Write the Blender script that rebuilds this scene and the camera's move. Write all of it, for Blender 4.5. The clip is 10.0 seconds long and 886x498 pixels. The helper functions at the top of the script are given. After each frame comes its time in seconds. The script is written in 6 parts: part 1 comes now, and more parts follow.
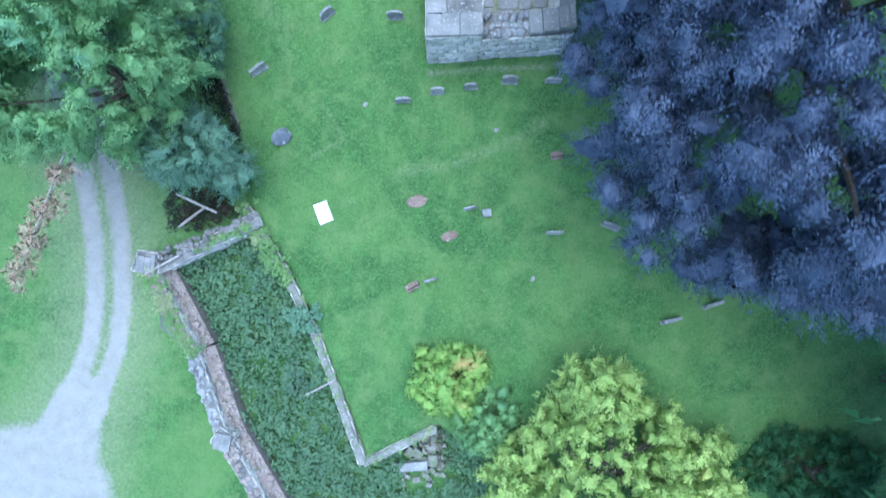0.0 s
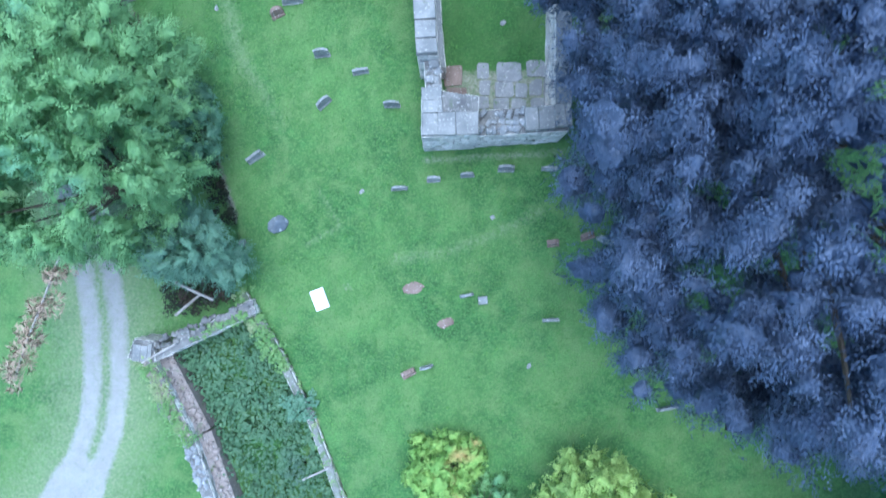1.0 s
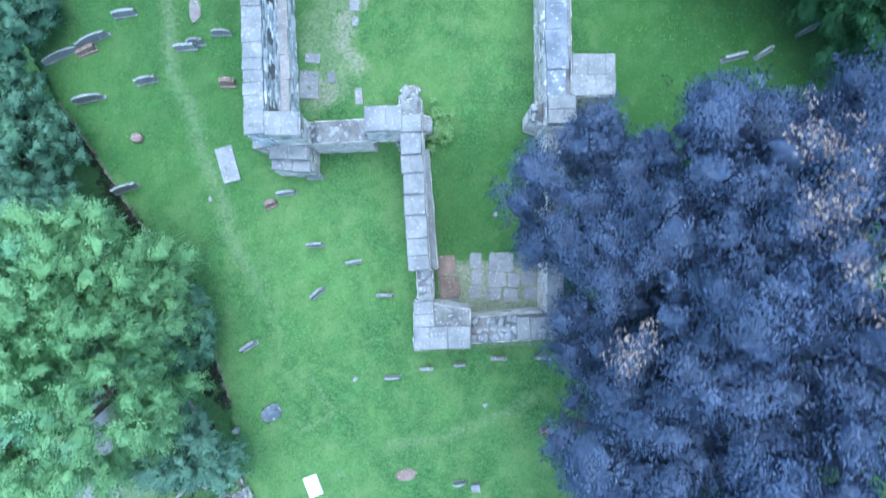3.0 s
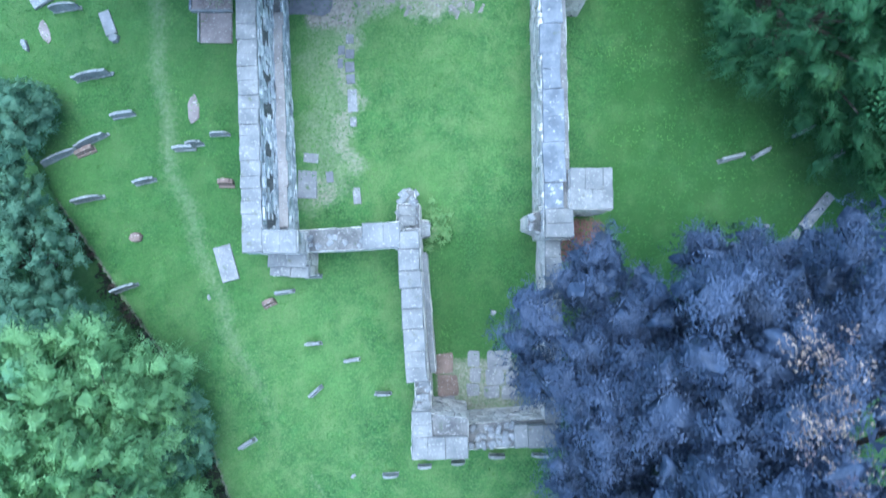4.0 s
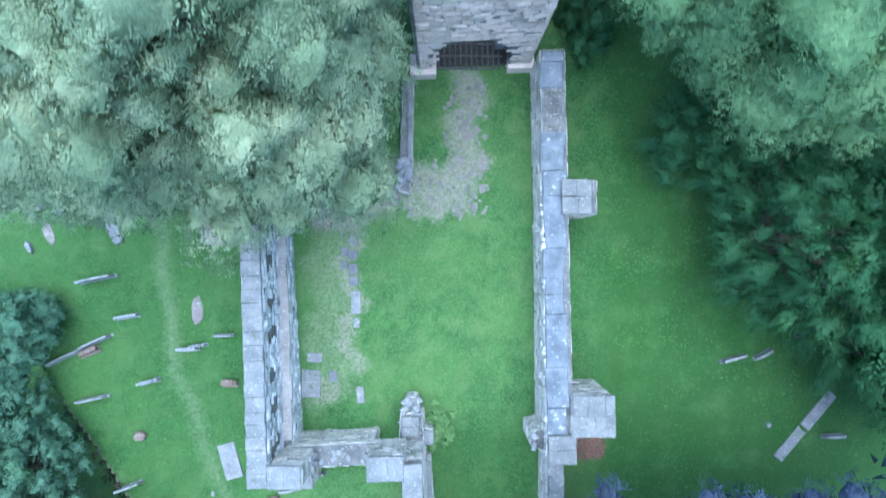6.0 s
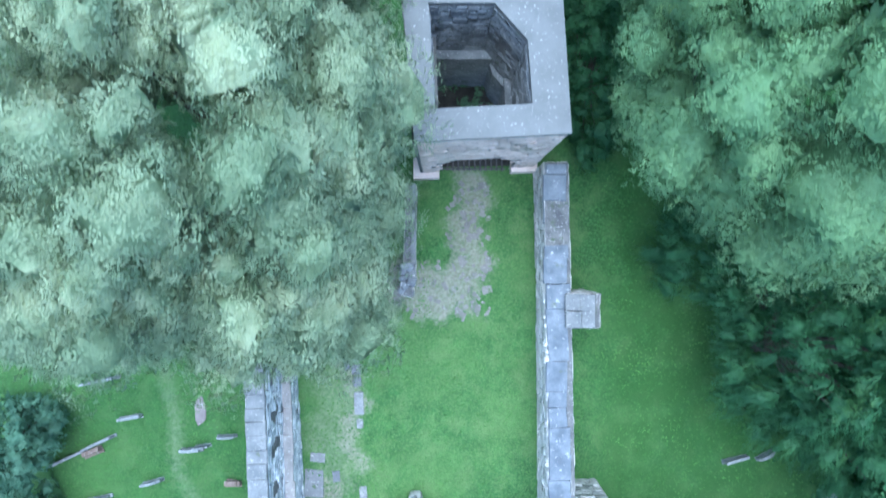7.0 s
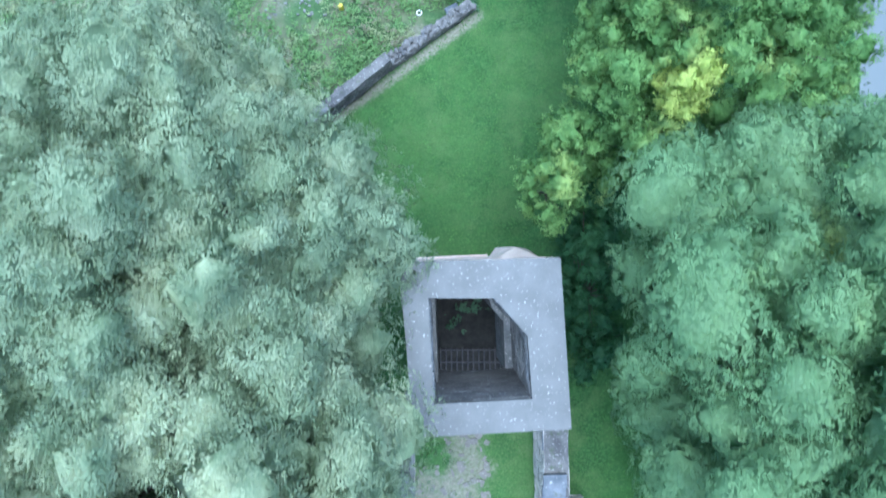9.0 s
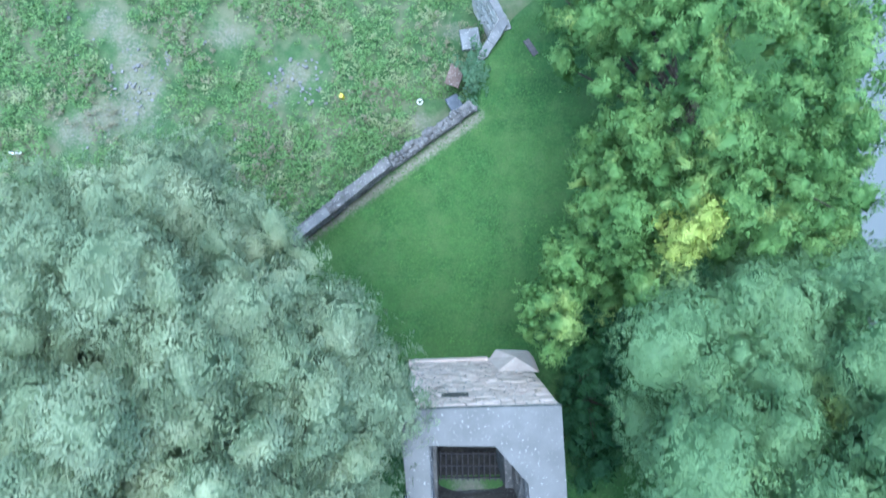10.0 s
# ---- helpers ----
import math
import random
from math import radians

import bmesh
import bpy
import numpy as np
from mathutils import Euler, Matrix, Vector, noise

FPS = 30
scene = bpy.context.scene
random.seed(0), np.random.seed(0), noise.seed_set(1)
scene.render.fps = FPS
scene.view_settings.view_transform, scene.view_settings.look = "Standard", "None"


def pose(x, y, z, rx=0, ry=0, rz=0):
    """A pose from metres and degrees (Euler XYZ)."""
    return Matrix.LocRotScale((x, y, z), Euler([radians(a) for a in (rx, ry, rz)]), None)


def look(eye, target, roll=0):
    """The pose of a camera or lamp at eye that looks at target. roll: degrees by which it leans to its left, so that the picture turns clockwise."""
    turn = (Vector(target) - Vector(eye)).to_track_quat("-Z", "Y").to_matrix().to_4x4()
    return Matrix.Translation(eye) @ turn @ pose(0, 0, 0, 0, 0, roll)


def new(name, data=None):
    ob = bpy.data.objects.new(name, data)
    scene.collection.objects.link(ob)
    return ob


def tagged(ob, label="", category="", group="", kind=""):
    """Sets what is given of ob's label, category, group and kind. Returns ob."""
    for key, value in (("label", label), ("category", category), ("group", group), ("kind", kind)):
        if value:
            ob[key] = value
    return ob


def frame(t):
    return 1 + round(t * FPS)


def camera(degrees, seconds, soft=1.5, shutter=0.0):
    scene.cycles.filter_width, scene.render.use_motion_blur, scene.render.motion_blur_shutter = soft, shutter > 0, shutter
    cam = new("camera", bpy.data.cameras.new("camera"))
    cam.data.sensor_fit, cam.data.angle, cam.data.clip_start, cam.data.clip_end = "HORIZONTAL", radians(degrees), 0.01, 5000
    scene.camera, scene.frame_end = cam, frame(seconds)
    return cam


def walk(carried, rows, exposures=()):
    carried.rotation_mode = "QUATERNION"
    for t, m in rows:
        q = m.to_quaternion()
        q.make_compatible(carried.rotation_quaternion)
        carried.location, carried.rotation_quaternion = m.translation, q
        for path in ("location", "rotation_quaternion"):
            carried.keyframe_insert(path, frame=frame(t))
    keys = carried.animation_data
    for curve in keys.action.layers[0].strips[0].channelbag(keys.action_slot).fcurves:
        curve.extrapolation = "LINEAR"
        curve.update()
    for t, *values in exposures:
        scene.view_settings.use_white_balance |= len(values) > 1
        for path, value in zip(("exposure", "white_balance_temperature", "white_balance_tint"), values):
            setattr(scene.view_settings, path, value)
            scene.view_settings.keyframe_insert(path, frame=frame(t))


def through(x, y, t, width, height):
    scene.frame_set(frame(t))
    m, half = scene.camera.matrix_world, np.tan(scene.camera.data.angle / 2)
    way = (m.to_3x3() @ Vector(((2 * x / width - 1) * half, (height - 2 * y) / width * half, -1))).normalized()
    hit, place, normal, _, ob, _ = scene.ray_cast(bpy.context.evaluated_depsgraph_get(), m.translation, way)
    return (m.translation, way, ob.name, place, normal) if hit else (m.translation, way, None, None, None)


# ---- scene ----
# ---- the camera and its flight ----
cam = camera(73.7, 10.0, soft=1.6, shutter=0.5)
METRES, EYE, TILT, LEAN, TURN = 53.1, 32.0, -89.2, 0.0, 0.0
ROWS = [
    (0.0, 0.0, 0.0, 0.0, 0.0, 0.0, -0.0),
    (0.5, 0.0024, -0.0003, 0.0432, 0.05, 0.05, -0.04),
    (1.0, 0.0052, -0.0007, 0.0883, 0.13, 0.09, -0.09),
    (1.5, 0.007, -0.0011, 0.1353, 0.12, 0.08, -0.09),
    (2.0, 0.0083, -0.002, 0.1831, 0.1, 0.09, -0.13),
    (2.5, 0.0099, -0.0029, 0.232, 0.08, 0.08, -0.12),
    (4.0, 0.0128, -0.0056, 0.382, 0.02, 0.05, -0.11),
    (4.5, 0.0122, -0.0062, 0.4329, 0.03, -0.0, -0.1),
    (5.0, 0.0113, -0.0065, 0.4835, 0.04, -0.03, -0.12),
    (5.5, 0.0106, -0.007, 0.5348, 0.03, -0.1, -0.12),
    (7.0, 0.0051, -0.0065, 0.6918, -0.06, -0.6, -0.17),
    (7.5, 0.0043, -0.0059, 0.743, -0.06, -0.56, -0.18),
    (8.0, 0.0041, -0.0051, 0.7943, -0.08, -0.52, -0.16),
    (8.5, 0.0038, -0.0047, 0.8466, -0.16, -0.63, -0.15),
    (9.0, 0.0027, -0.0037, 0.8983, -0.34, -0.66, -0.22),
    (9.5, 0.0018, -0.003, 0.949, -0.4, -0.55, -0.29),
    (10.0, 0.0007, -0.002, 0.9995, -0.44, -0.44, -0.4),
]
walk(cam, [(t, pose(0, 0, EYE, TILT, LEAN, TURN) @ pose(METRES * x, METRES * y, METRES * z, 90 + pitch, roll, yaw)) for t, x, y, z, yaw, pitch, roll in ROWS],
     exposures=[(0.0, 1.42, 4860, 3), (2.5, 1.62, 4800, 2), (7.5, 1.55, 4800, 1), (10.0, 1.52, 4900, 3)])

# ---- light: a dull evening sky and a veiled sun ----
world = bpy.data.worlds.new("sky")
scene.world = world
world.use_nodes = True
sky = world.node_tree.nodes.new("ShaderNodeTexSky")
sky.sky_type = "NISHITA"
sky.sun_disc = False
sky.sun_elevation = radians(84)
sky.sun_rotation = radians(355)
sky.air_density, sky.dust_density, sky.ozone_density = 1.0, 2.0, 1.5
world.node_tree.links.new(sky.outputs["Color"], world.node_tree.nodes["Background"].inputs["Color"])
world.node_tree.nodes["Background"].inputs["Strength"].default_value = 0.125
sun_data = bpy.data.lights.new("sun", "SUN")
sun_data.energy, sun_data.angle, sun_data.color = 1.95, radians(70), (1.0, 0.97, 0.93)
sun = new("sun", sun_data)
sun.matrix_world = look((-0.3, 3.2, 32), (0, 0, 0))

rng = np.random.default_rng(7)
rnd = random.Random(11)


# ---- materials ----
def node(nt, kind, **values):
    n = nt.nodes.new("ShaderNode" + kind)
    for key, v in values.items():
        n.inputs[key.replace("_", " ")].default_value = v
    return n


def mixed(nt, fac, a, b, blend="MIX"):
    m = nt.nodes.new("ShaderNodeMix")
    m.data_type, m.blend_type = "RGBA", blend
    for socket, v in ((m.inputs[0], fac), (m.inputs[6], a), (m.inputs[7], b)):
        if isinstance(v, bpy.types.NodeSocket):
            nt.links.new(v, socket)
        else:
            socket.default_value = v if isinstance(v, (int, float)) else (*v, 1)
    return m.outputs[2]


def noisy(nt, scale, detail=4, lo=0.35, hi=0.65, rough=0.55, where=None):
    """A noise stretched to 0..1 between lo and hi."""
    n = node(nt, "TexNoise", Scale=scale, Detail=detail, Roughness=rough)
    nt.links.new(where or position(nt), n.inputs["Vector"])
    r = nt.nodes.new("ShaderNodeMapRange")
    r.inputs["From Min"].default_value, r.inputs["From Max"].default_value = lo, hi
    nt.links.new(n.outputs["Fac"], r.inputs["Value"])
    return r.outputs["Result"]


def position(nt):
    return (nt.nodes.get("Geometry") or nt.nodes.new("ShaderNodeNewGeometry")).outputs["Position"]


def math_node(nt, op, a, b):
    m = nt.nodes.new("ShaderNodeMath")
    m.operation, m.use_clamp = op, True
    for socket, v in zip(m.inputs, (a, b)):
        if isinstance(v, bpy.types.NodeSocket):
            nt.links.new(v, socket)
        else:
            socket.default_value = v
    return m.outputs[0]


def attribute(nt, name):
    a = nt.nodes.new("ShaderNodeAttribute")
    a.attribute_name = name
    return a.outputs["Fac"]


def random_value(nt, of_object):
    if of_object:
        return nt.nodes.new("ShaderNodeObjectInfo").outputs["Random"]
    position(nt)
    return nt.nodes["Geometry"].outputs["Random Per Island"]


def start_material(name, roughness):
    m = bpy.data.materials.new(name)
    m.use_nodes = True
    bsdf = m.node_tree.nodes["Principled BSDF"]
    bsdf.inputs["Roughness"].default_value = roughness
    return m, m.node_tree, bsdf


def bumped(nt, bsdf, height, strength, distance):
    b = node(nt, "Bump", Strength=strength, Distance=distance)
    nt.links.new(height, b.inputs["Height"])
    nt.links.new(b.outputs["Normal"], bsdf.inputs["Normal"])


def stone_material(name, dark, light, spots, moss, vary=0.35, of_object=False, moss_share=0.62, spot_share=0.6, spot_scale=9.0):
    """Weathered stone: two tones, pale lichen spots, moss, each block a little different."""
    m, nt, bsdf = start_material(name, 0.88)
    c = mixed(nt, noisy(nt, 1.3, 6), dark, light)
    c = mixed(nt, noisy(nt, 14, 5, 0.3, 0.7), c, mixed(nt, 0.5, c, dark))
    r = random_value(nt, of_object)
    c = mixed(nt, math_node(nt, "MULTIPLY", r, vary), c, mixed(nt, 0.75, c, dark))
    c = mixed(nt, noisy(nt, spot_scale, 3, spot_share, spot_share + 0.08), c, spots)
    c = mixed(nt, noisy(nt, 2.4, 6, moss_share, moss_share + 0.15), c, moss)
    nt.links.new(c, bsdf.inputs["Base Color"])
    bumped(nt, bsdf, noisy(nt, 22, 6, 0.2, 0.8), 0.5, 0.03)
    return m


def leaf_material(name, dark, light, other, share=0.6, gloss=0.5, other_scale=0.35, through=0.25, sheen=0.18, mottle=0.12, grain=0.28):
    """Foliage: leaf by leaf and clump by clump in other greens, some light through the blade."""
    m, nt, bsdf = start_material(name, gloss)
    bsdf.inputs["Specular IOR Level"].default_value = sheen
    # The tone attribute varies twigs at random and darkens inner masses as shade.
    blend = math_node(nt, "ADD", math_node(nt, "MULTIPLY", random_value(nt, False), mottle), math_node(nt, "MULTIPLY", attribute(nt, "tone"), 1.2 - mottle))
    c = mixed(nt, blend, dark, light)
    c = mixed(nt, noisy(nt, 0.9, 3, 0.3, 0.7), c, mixed(nt, 0.4, c, dark))
    c = mixed(nt, noisy(nt, other_scale, 4, share, share + 0.12), c, other)
    fine = mixed(nt, grain, c, tuple(0.4 * v for v in dark))
    c = mixed(nt, noisy(nt, 21, 3, 0.38, 0.6, 0.65), fine, c)
    nt.links.new(c, bsdf.inputs["Base Color"])
    tr = nt.nodes.new("ShaderNodeBsdfTranslucent")
    nt.links.new(c, tr.inputs["Color"])
    mx = nt.nodes.new("ShaderNodeMixShader")
    mx.inputs[0].default_value = through
    nt.links.new(bsdf.outputs[0], mx.inputs[1])
    nt.links.new(tr.outputs[0], mx.inputs[2])
    nt.links.new(mx.outputs[0], nt.nodes["Material Output"].inputs["Surface"])
    return m


def plain_material(name, a, b, scale=6.0, rough=0.8, bump=0.3):
    m, nt, bsdf = start_material(name, rough)
    c = mixed(nt, noisy(nt, scale, 5), a, b)
    c = mixed(nt, noisy(nt, scale * 7, 4, 0.3, 0.7), c, mixed(nt, 0.4, c, a))
    nt.links.new(c, bsdf.inputs["Base Color"])
    bumped(nt, bsdf, noisy(nt, scale * 5, 5, 0.2, 0.8), bump, 0.02)
    return m


def ground_material():
    """Mown grass, in places darkened as tree shade, with worn paths, bare earth, gravel and scrub where the sheet says
    so.
    """
    m, nt, bsdf = start_material("grass_and_earth", 0.9)
    g = mixed(nt, noisy(nt, 0.45, 5, 0.37, 0.63), (0.043, 0.128, 0.028), (0.090, 0.222, 0.050))
    g = mixed(nt, noisy(nt, 1.3, 6, 0.42, 0.6, 0.65), mixed(nt, 0.55, g, (0.022, 0.078, 0.012)), g)
    g = mixed(nt, noisy(nt, 3.1, 6, 0.4, 0.6, 0.65), mixed(nt, 0.5, g, (0.025, 0.075, 0.018)), g)
    g = mixed(nt, noisy(nt, 9, 4, 0.45, 0.65), g, mixed(nt, 0.7, g, (0.145, 0.26, 0.075)))
    g = mixed(nt, noisy(nt, 0.2, 5, 0.42, 0.62), g, mixed(nt, 0.5, g, (0.15, 0.265, 0.07)))
    g = mixed(nt, noisy(nt, 0.75, 5, 0.48, 0.66), g, mixed(nt, 0.65, g, (0.15, 0.24, 0.075)))
    g = mixed(nt, noisy(nt, 24, 3, 0.36, 0.64), mixed(nt, 0.45, g, (0.012, 0.045, 0.010)), g)
    # Deeper green for lusher grass and for tree shade painted into the lawn.
    g = mixed(nt, math_node(nt, "MULTIPLY", attribute(nt, "lush_shade"), noisy(nt, 0.8, 5, 0.1, 0.5)), g, mixed(nt, 0.72, g, (0.016, 0.070, 0.003)))
    rough_edge = noisy(nt, 5.5, 6, 0.2, 0.8)
    fine_edge = noisy(nt, 30, 4, 0.2, 0.8)

    def spread(name, soft):
        a = attribute(nt, name)
        e = math_node(nt, "ADD", math_node(nt, "MULTIPLY", rough_edge, 0.65), math_node(nt, "MULTIPLY", fine_edge, 0.35))
        r = nt.nodes.new("ShaderNodeMapRange")
        s = math_node(nt, "SUBTRACT", math_node(nt, "ADD", a, 0.0), math_node(nt, "MULTIPLY", e, 0.75))
        nt.links.new(s, r.inputs["Value"])
        r.inputs["From Min"].default_value, r.inputs["From Max"].default_value = 0.0, soft
        return r.outputs["Result"]

    scrub = mixed(nt, noisy(nt, 1.1, 6), (0.04, 0.11, 0.03), (0.12, 0.2, 0.07))
    scrub = mixed(nt, noisy(nt, 9, 5, 0.3, 0.7), scrub, (0.05, 0.1, 0.035))
    scrub = mixed(nt, noisy(nt, 0.5, 5, 0.45, 0.62), scrub, (0.16, 0.18, 0.1))
    c = mixed(nt, attribute(nt, "scrub"), g, scrub)
    c = mixed(nt, math_node(nt, "MULTIPLY", spread("worn", 0.7), 0.75), c, mixed(nt, noisy(nt, 6, 5), (0.17, 0.22, 0.115), (0.27, 0.29, 0.185)))
    c = mixed(nt, spread("earth", 0.55), c, mixed(nt, noisy(nt, 7, 6), (0.20, 0.18, 0.145), (0.34, 0.31, 0.26)))
    c = mixed(nt, spread("litter", 0.4), c, mixed(nt, noisy(nt, 9, 6), (0.12, 0.06, 0.045), (0.24, 0.13, 0.10)))
    pebbles = mixed(nt, noisy(nt, 60, 3, 0.3, 0.7), mixed(nt, noisy(nt, 1.5, 5), (0.19, 0.185, 0.17), (0.27, 0.265, 0.25)), (0.33, 0.325, 0.31))
    c = mixed(nt, spread("gravel", 0.65), c, pebbles)
    nt.links.new(c, bsdf.inputs["Base Color"])
    bumped(nt, bsdf, noisy(nt, 26, 5, 0.1, 0.9), 0.7, 0.06)
    return m


GROUND = ground_material()
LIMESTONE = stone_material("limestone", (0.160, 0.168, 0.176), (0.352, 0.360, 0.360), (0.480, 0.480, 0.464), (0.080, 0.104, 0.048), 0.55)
COPING = stone_material("coping_limestone", (0.150, 0.155, 0.155), (0.295, 0.293, 0.28), (0.38, 0.37, 0.34), (0.095, 0.102, 0.048), 0.5, True, 0.62)
RUBBLE = stone_material("rubble_core", (0.090, 0.090, 0.090), (0.240, 0.232, 0.217), (0.375, 0.375, 0.360), (0.060, 0.098, 0.030), 0.5)
SCREED = stone_material("weathered_concrete", (0.150, 0.152, 0.146), (0.205, 0.206, 0.200), (0.478, 0.478, 0.460), (0.147, 0.156, 0.138), 0.2, False, 0.7, 0.63, 8.0)
GRAVE = stone_material("headstone_limestone", (0.16, 0.168, 0.17), (0.36, 0.375, 0.37), (0.46, 0.46, 0.42), (0.10, 0.135, 0.066), 0.6, True)
FLAG = stone_material("flagstone", (0.17, 0.172, 0.178), (0.31, 0.308, 0.305), (0.42, 0.41, 0.38), (0.085, 0.13, 0.042), 0.6, True, 0.6)
BROWNSTONE = stone_material("brown_stone", (0.14, 0.10, 0.08), (0.3, 0.22, 0.18), (0.42, 0.38, 0.34), (0.10, 0.12, 0.06), 0.5, True)
WHITE = plain_material("white_marble", (0.7, 0.7, 0.7), (0.85, 0.85, 0.85), 3.0, 0.5, 0.1)
BARK = plain_material("bark", (0.05, 0.04, 0.03), (0.14, 0.12, 0.09), 5.0, 0.95, 0.8)
DEADWOOD = plain_material("dead_twigs", (0.28, 0.2, 0.14), (0.52, 0.4, 0.3), 5.0, 0.9, 0.4)
IRON = plain_material("rusty_iron", (0.05, 0.05, 0.055), (0.14, 0.12, 0.11), 8.0, 0.6, 0.3)
BEECH_LEAF = leaf_material("copper_beech_leaves", (0.063, 0.09, 0.151), (0.161, 0.201, 0.305), (0.069, 0.086, 0.123), 0.62, 0.45, 0.5, 0.25, 0.25)
# Beech leaves with low warm sunlight put into their colour.
SUNLIT_LEAF = leaf_material("sunlit_leaves", (0.286, 0.208, 0.169), (0.585, 0.481, 0.377), (0.104, 0.091, 0.13), 0.5, 0.6, 1.5)
CYPRESS_LEAF = leaf_material("feathery_green_leaves", (0.186, 0.347, 0.139), (0.335, 0.545, 0.226), (0.235, 0.439, 0.247), 0.6, through=0.25)
ASH_LEAF = leaf_material("silvery_green_leaves", (0.218, 0.308, 0.168), (0.416, 0.49, 0.295), (0.504, 0.574, 0.347), 0.53, 0.5, through=0.25)
MAPLE_LEAF = leaf_material("bright_green_leaves", (0.182, 0.314, 0.144), (0.284, 0.431, 0.188), (0.392, 0.504, 0.151), 0.64, through=0.25)
YEW_LEAF = leaf_material("yew_needles", (0.051, 0.131, 0.058), (0.088, 0.211, 0.076), (0.133, 0.264, 0.076), 0.62)
LIME_LEAF = leaf_material("lime_leaves", (0.134, 0.267, 0.078), (0.295, 0.463, 0.14), (0.435, 0.562, 0.168), 0.56, through=0.25)
YELLOW_LEAF = leaf_material("yellowing_leaves", (0.417, 0.547, 0.122), (0.634, 0.693, 0.182), (0.381, 0.547, 0.152), 0.62, through=0.25)
PALE_LEAF = leaf_material("pale_yellow_green_leaves", (0.316, 0.466, 0.127), (0.574, 0.709, 0.222), (0.672, 0.692, 0.214), 0.6, through=0.25)
PALE_BLUE_LEAF = leaf_material("pale_bluish_leaves", (0.15, 0.27, 0.175), (0.25, 0.40, 0.28), (0.2, 0.35, 0.22), 0.6)
BUSH_LEAF = leaf_material("shrub_leaves", (0.243, 0.432, 0.107), (0.46, 0.634, 0.168), (0.621, 0.456, 0.182), 0.62, 0.5, 0.5, through=0.25)
BLUE_LEAF = leaf_material("blue_green_leaves", (0.12, 0.234, 0.141), (0.21, 0.342, 0.22), (0.18, 0.321, 0.174), 0.6, through=0.3)
IVY_LEAF = leaf_material("ivy_leaves", (0.085, 0.169, 0.085), (0.156, 0.26, 0.137), (0.111, 0.182, 0.124), 0.6, 0.4)
BRAMBLE_LEAF = leaf_material("bramble_leaves", (0.02, 0.03, 0.02), (0.05, 0.06, 0.035), (0.06, 0.04, 0.03), 0.55, 0.6)
WEED_LEAF = leaf_material("weeds", (0.125, 0.25, 0.081), (0.25, 0.388, 0.138), (0.338, 0.388, 0.2), 0.52, 0.5, 0.6)
DRY_WEED = leaf_material("dry_weeds", (0.2, 0.2, 0.12), (0.34, 0.32, 0.22), (0.2, 0.28, 0.12), 0.5, 0.6, 0.8)
GRASS_BLADE = leaf_material("grass_blades", (0.078, 0.175, 0.042), (0.118, 0.25, 0.06), (0.13, 0.26, 0.065), 0.55, 0.6, 0.5, grain=0.15)
PALESTONE = stone_material("limewashed_stone", (0.46, 0.44, 0.40), (0.78, 0.75, 0.70), (0.82, 0.81, 0.77), (0.3, 0.3, 0.23), 0.5, False, 0.7)
STAINED = stone_material("stained_limewashed_stone", (0.36, 0.385, 0.41), (0.86, 0.86, 0.84), (0.88, 0.87, 0.85), (0.34, 0.34, 0.33), 0.3, False, 0.7, 0.53, 2.2)
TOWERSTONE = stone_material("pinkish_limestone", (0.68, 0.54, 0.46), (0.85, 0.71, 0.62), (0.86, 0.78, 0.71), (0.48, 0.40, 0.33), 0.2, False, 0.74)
SLATE = plain_material("slate_grey_trodden_ground", (0.11, 0.113, 0.125), (0.18, 0.183, 0.195), 2.5, 0.7, 0.3)
STREAKED = stone_material("streaked_coping_limestone", (0.115, 0.130, 0.150), (0.27, 0.29, 0.315), (0.42, 0.43, 0.42), (0.12, 0.135, 0.08), 0.55, True, 0.62, 0.62, 4.0)
TAN_FLAG = stone_material("tan_paving_stone", (0.17, 0.16, 0.145), (0.30, 0.28, 0.25), (0.38, 0.36, 0.34), (0.10, 0.15, 0.06), 0.5, True, 0.52)
MOSSY = stone_material("mossy_coping", (0.13, 0.135, 0.12), (0.28, 0.28, 0.25), (0.4, 0.4, 0.37), (0.10, 0.15, 0.06), 0.6, True, 0.5)
LEDGESTONE = stone_material("pinkish_ledge_stone", (0.27, 0.25, 0.235), (0.50, 0.455, 0.42), (0.56, 0.54, 0.51), (0.18, 0.19, 0.13), 0.7, True, 0.66)
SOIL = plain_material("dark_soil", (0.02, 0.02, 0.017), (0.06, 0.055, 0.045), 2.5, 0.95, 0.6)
EARTHSTONE = stone_material("earthy_ledge", (0.20, 0.165, 0.145), (0.36, 0.30, 0.27), (0.46, 0.43, 0.40), (0.12, 0.16, 0.07), 0.5, False, 0.6)
GRAVEL = stone_material("grave_gravel", (0.17, 0.14, 0.13), (0.32, 0.28, 0.26), (0.42, 0.4, 0.38), (0.12, 0.13, 0.08), 0.6)
DARKSTONE = stone_material("dark_polished_boulder", (0.10, 0.115, 0.14), (0.2, 0.225, 0.26), (0.55, 0.57, 0.6), (0.12, 0.13, 0.12), 0.3, True, 0.7, 0.62, 2.2)
TIMBER = plain_material("weathered_timber", (0.22, 0.2, 0.18), (0.42, 0.4, 0.37), 4.0, 0.85, 0.4)
DARKWOOD = plain_material("dark_painted_wood", (0.02, 0.025, 0.035), (0.05, 0.06, 0.075), 4.0, 0.6, 0.3)
YELLOW_PLASTIC = plain_material("yellow_plastic", (0.6, 0.5, 0.03), (0.75, 0.65, 0.05), 4.0, 0.4, 0.1)


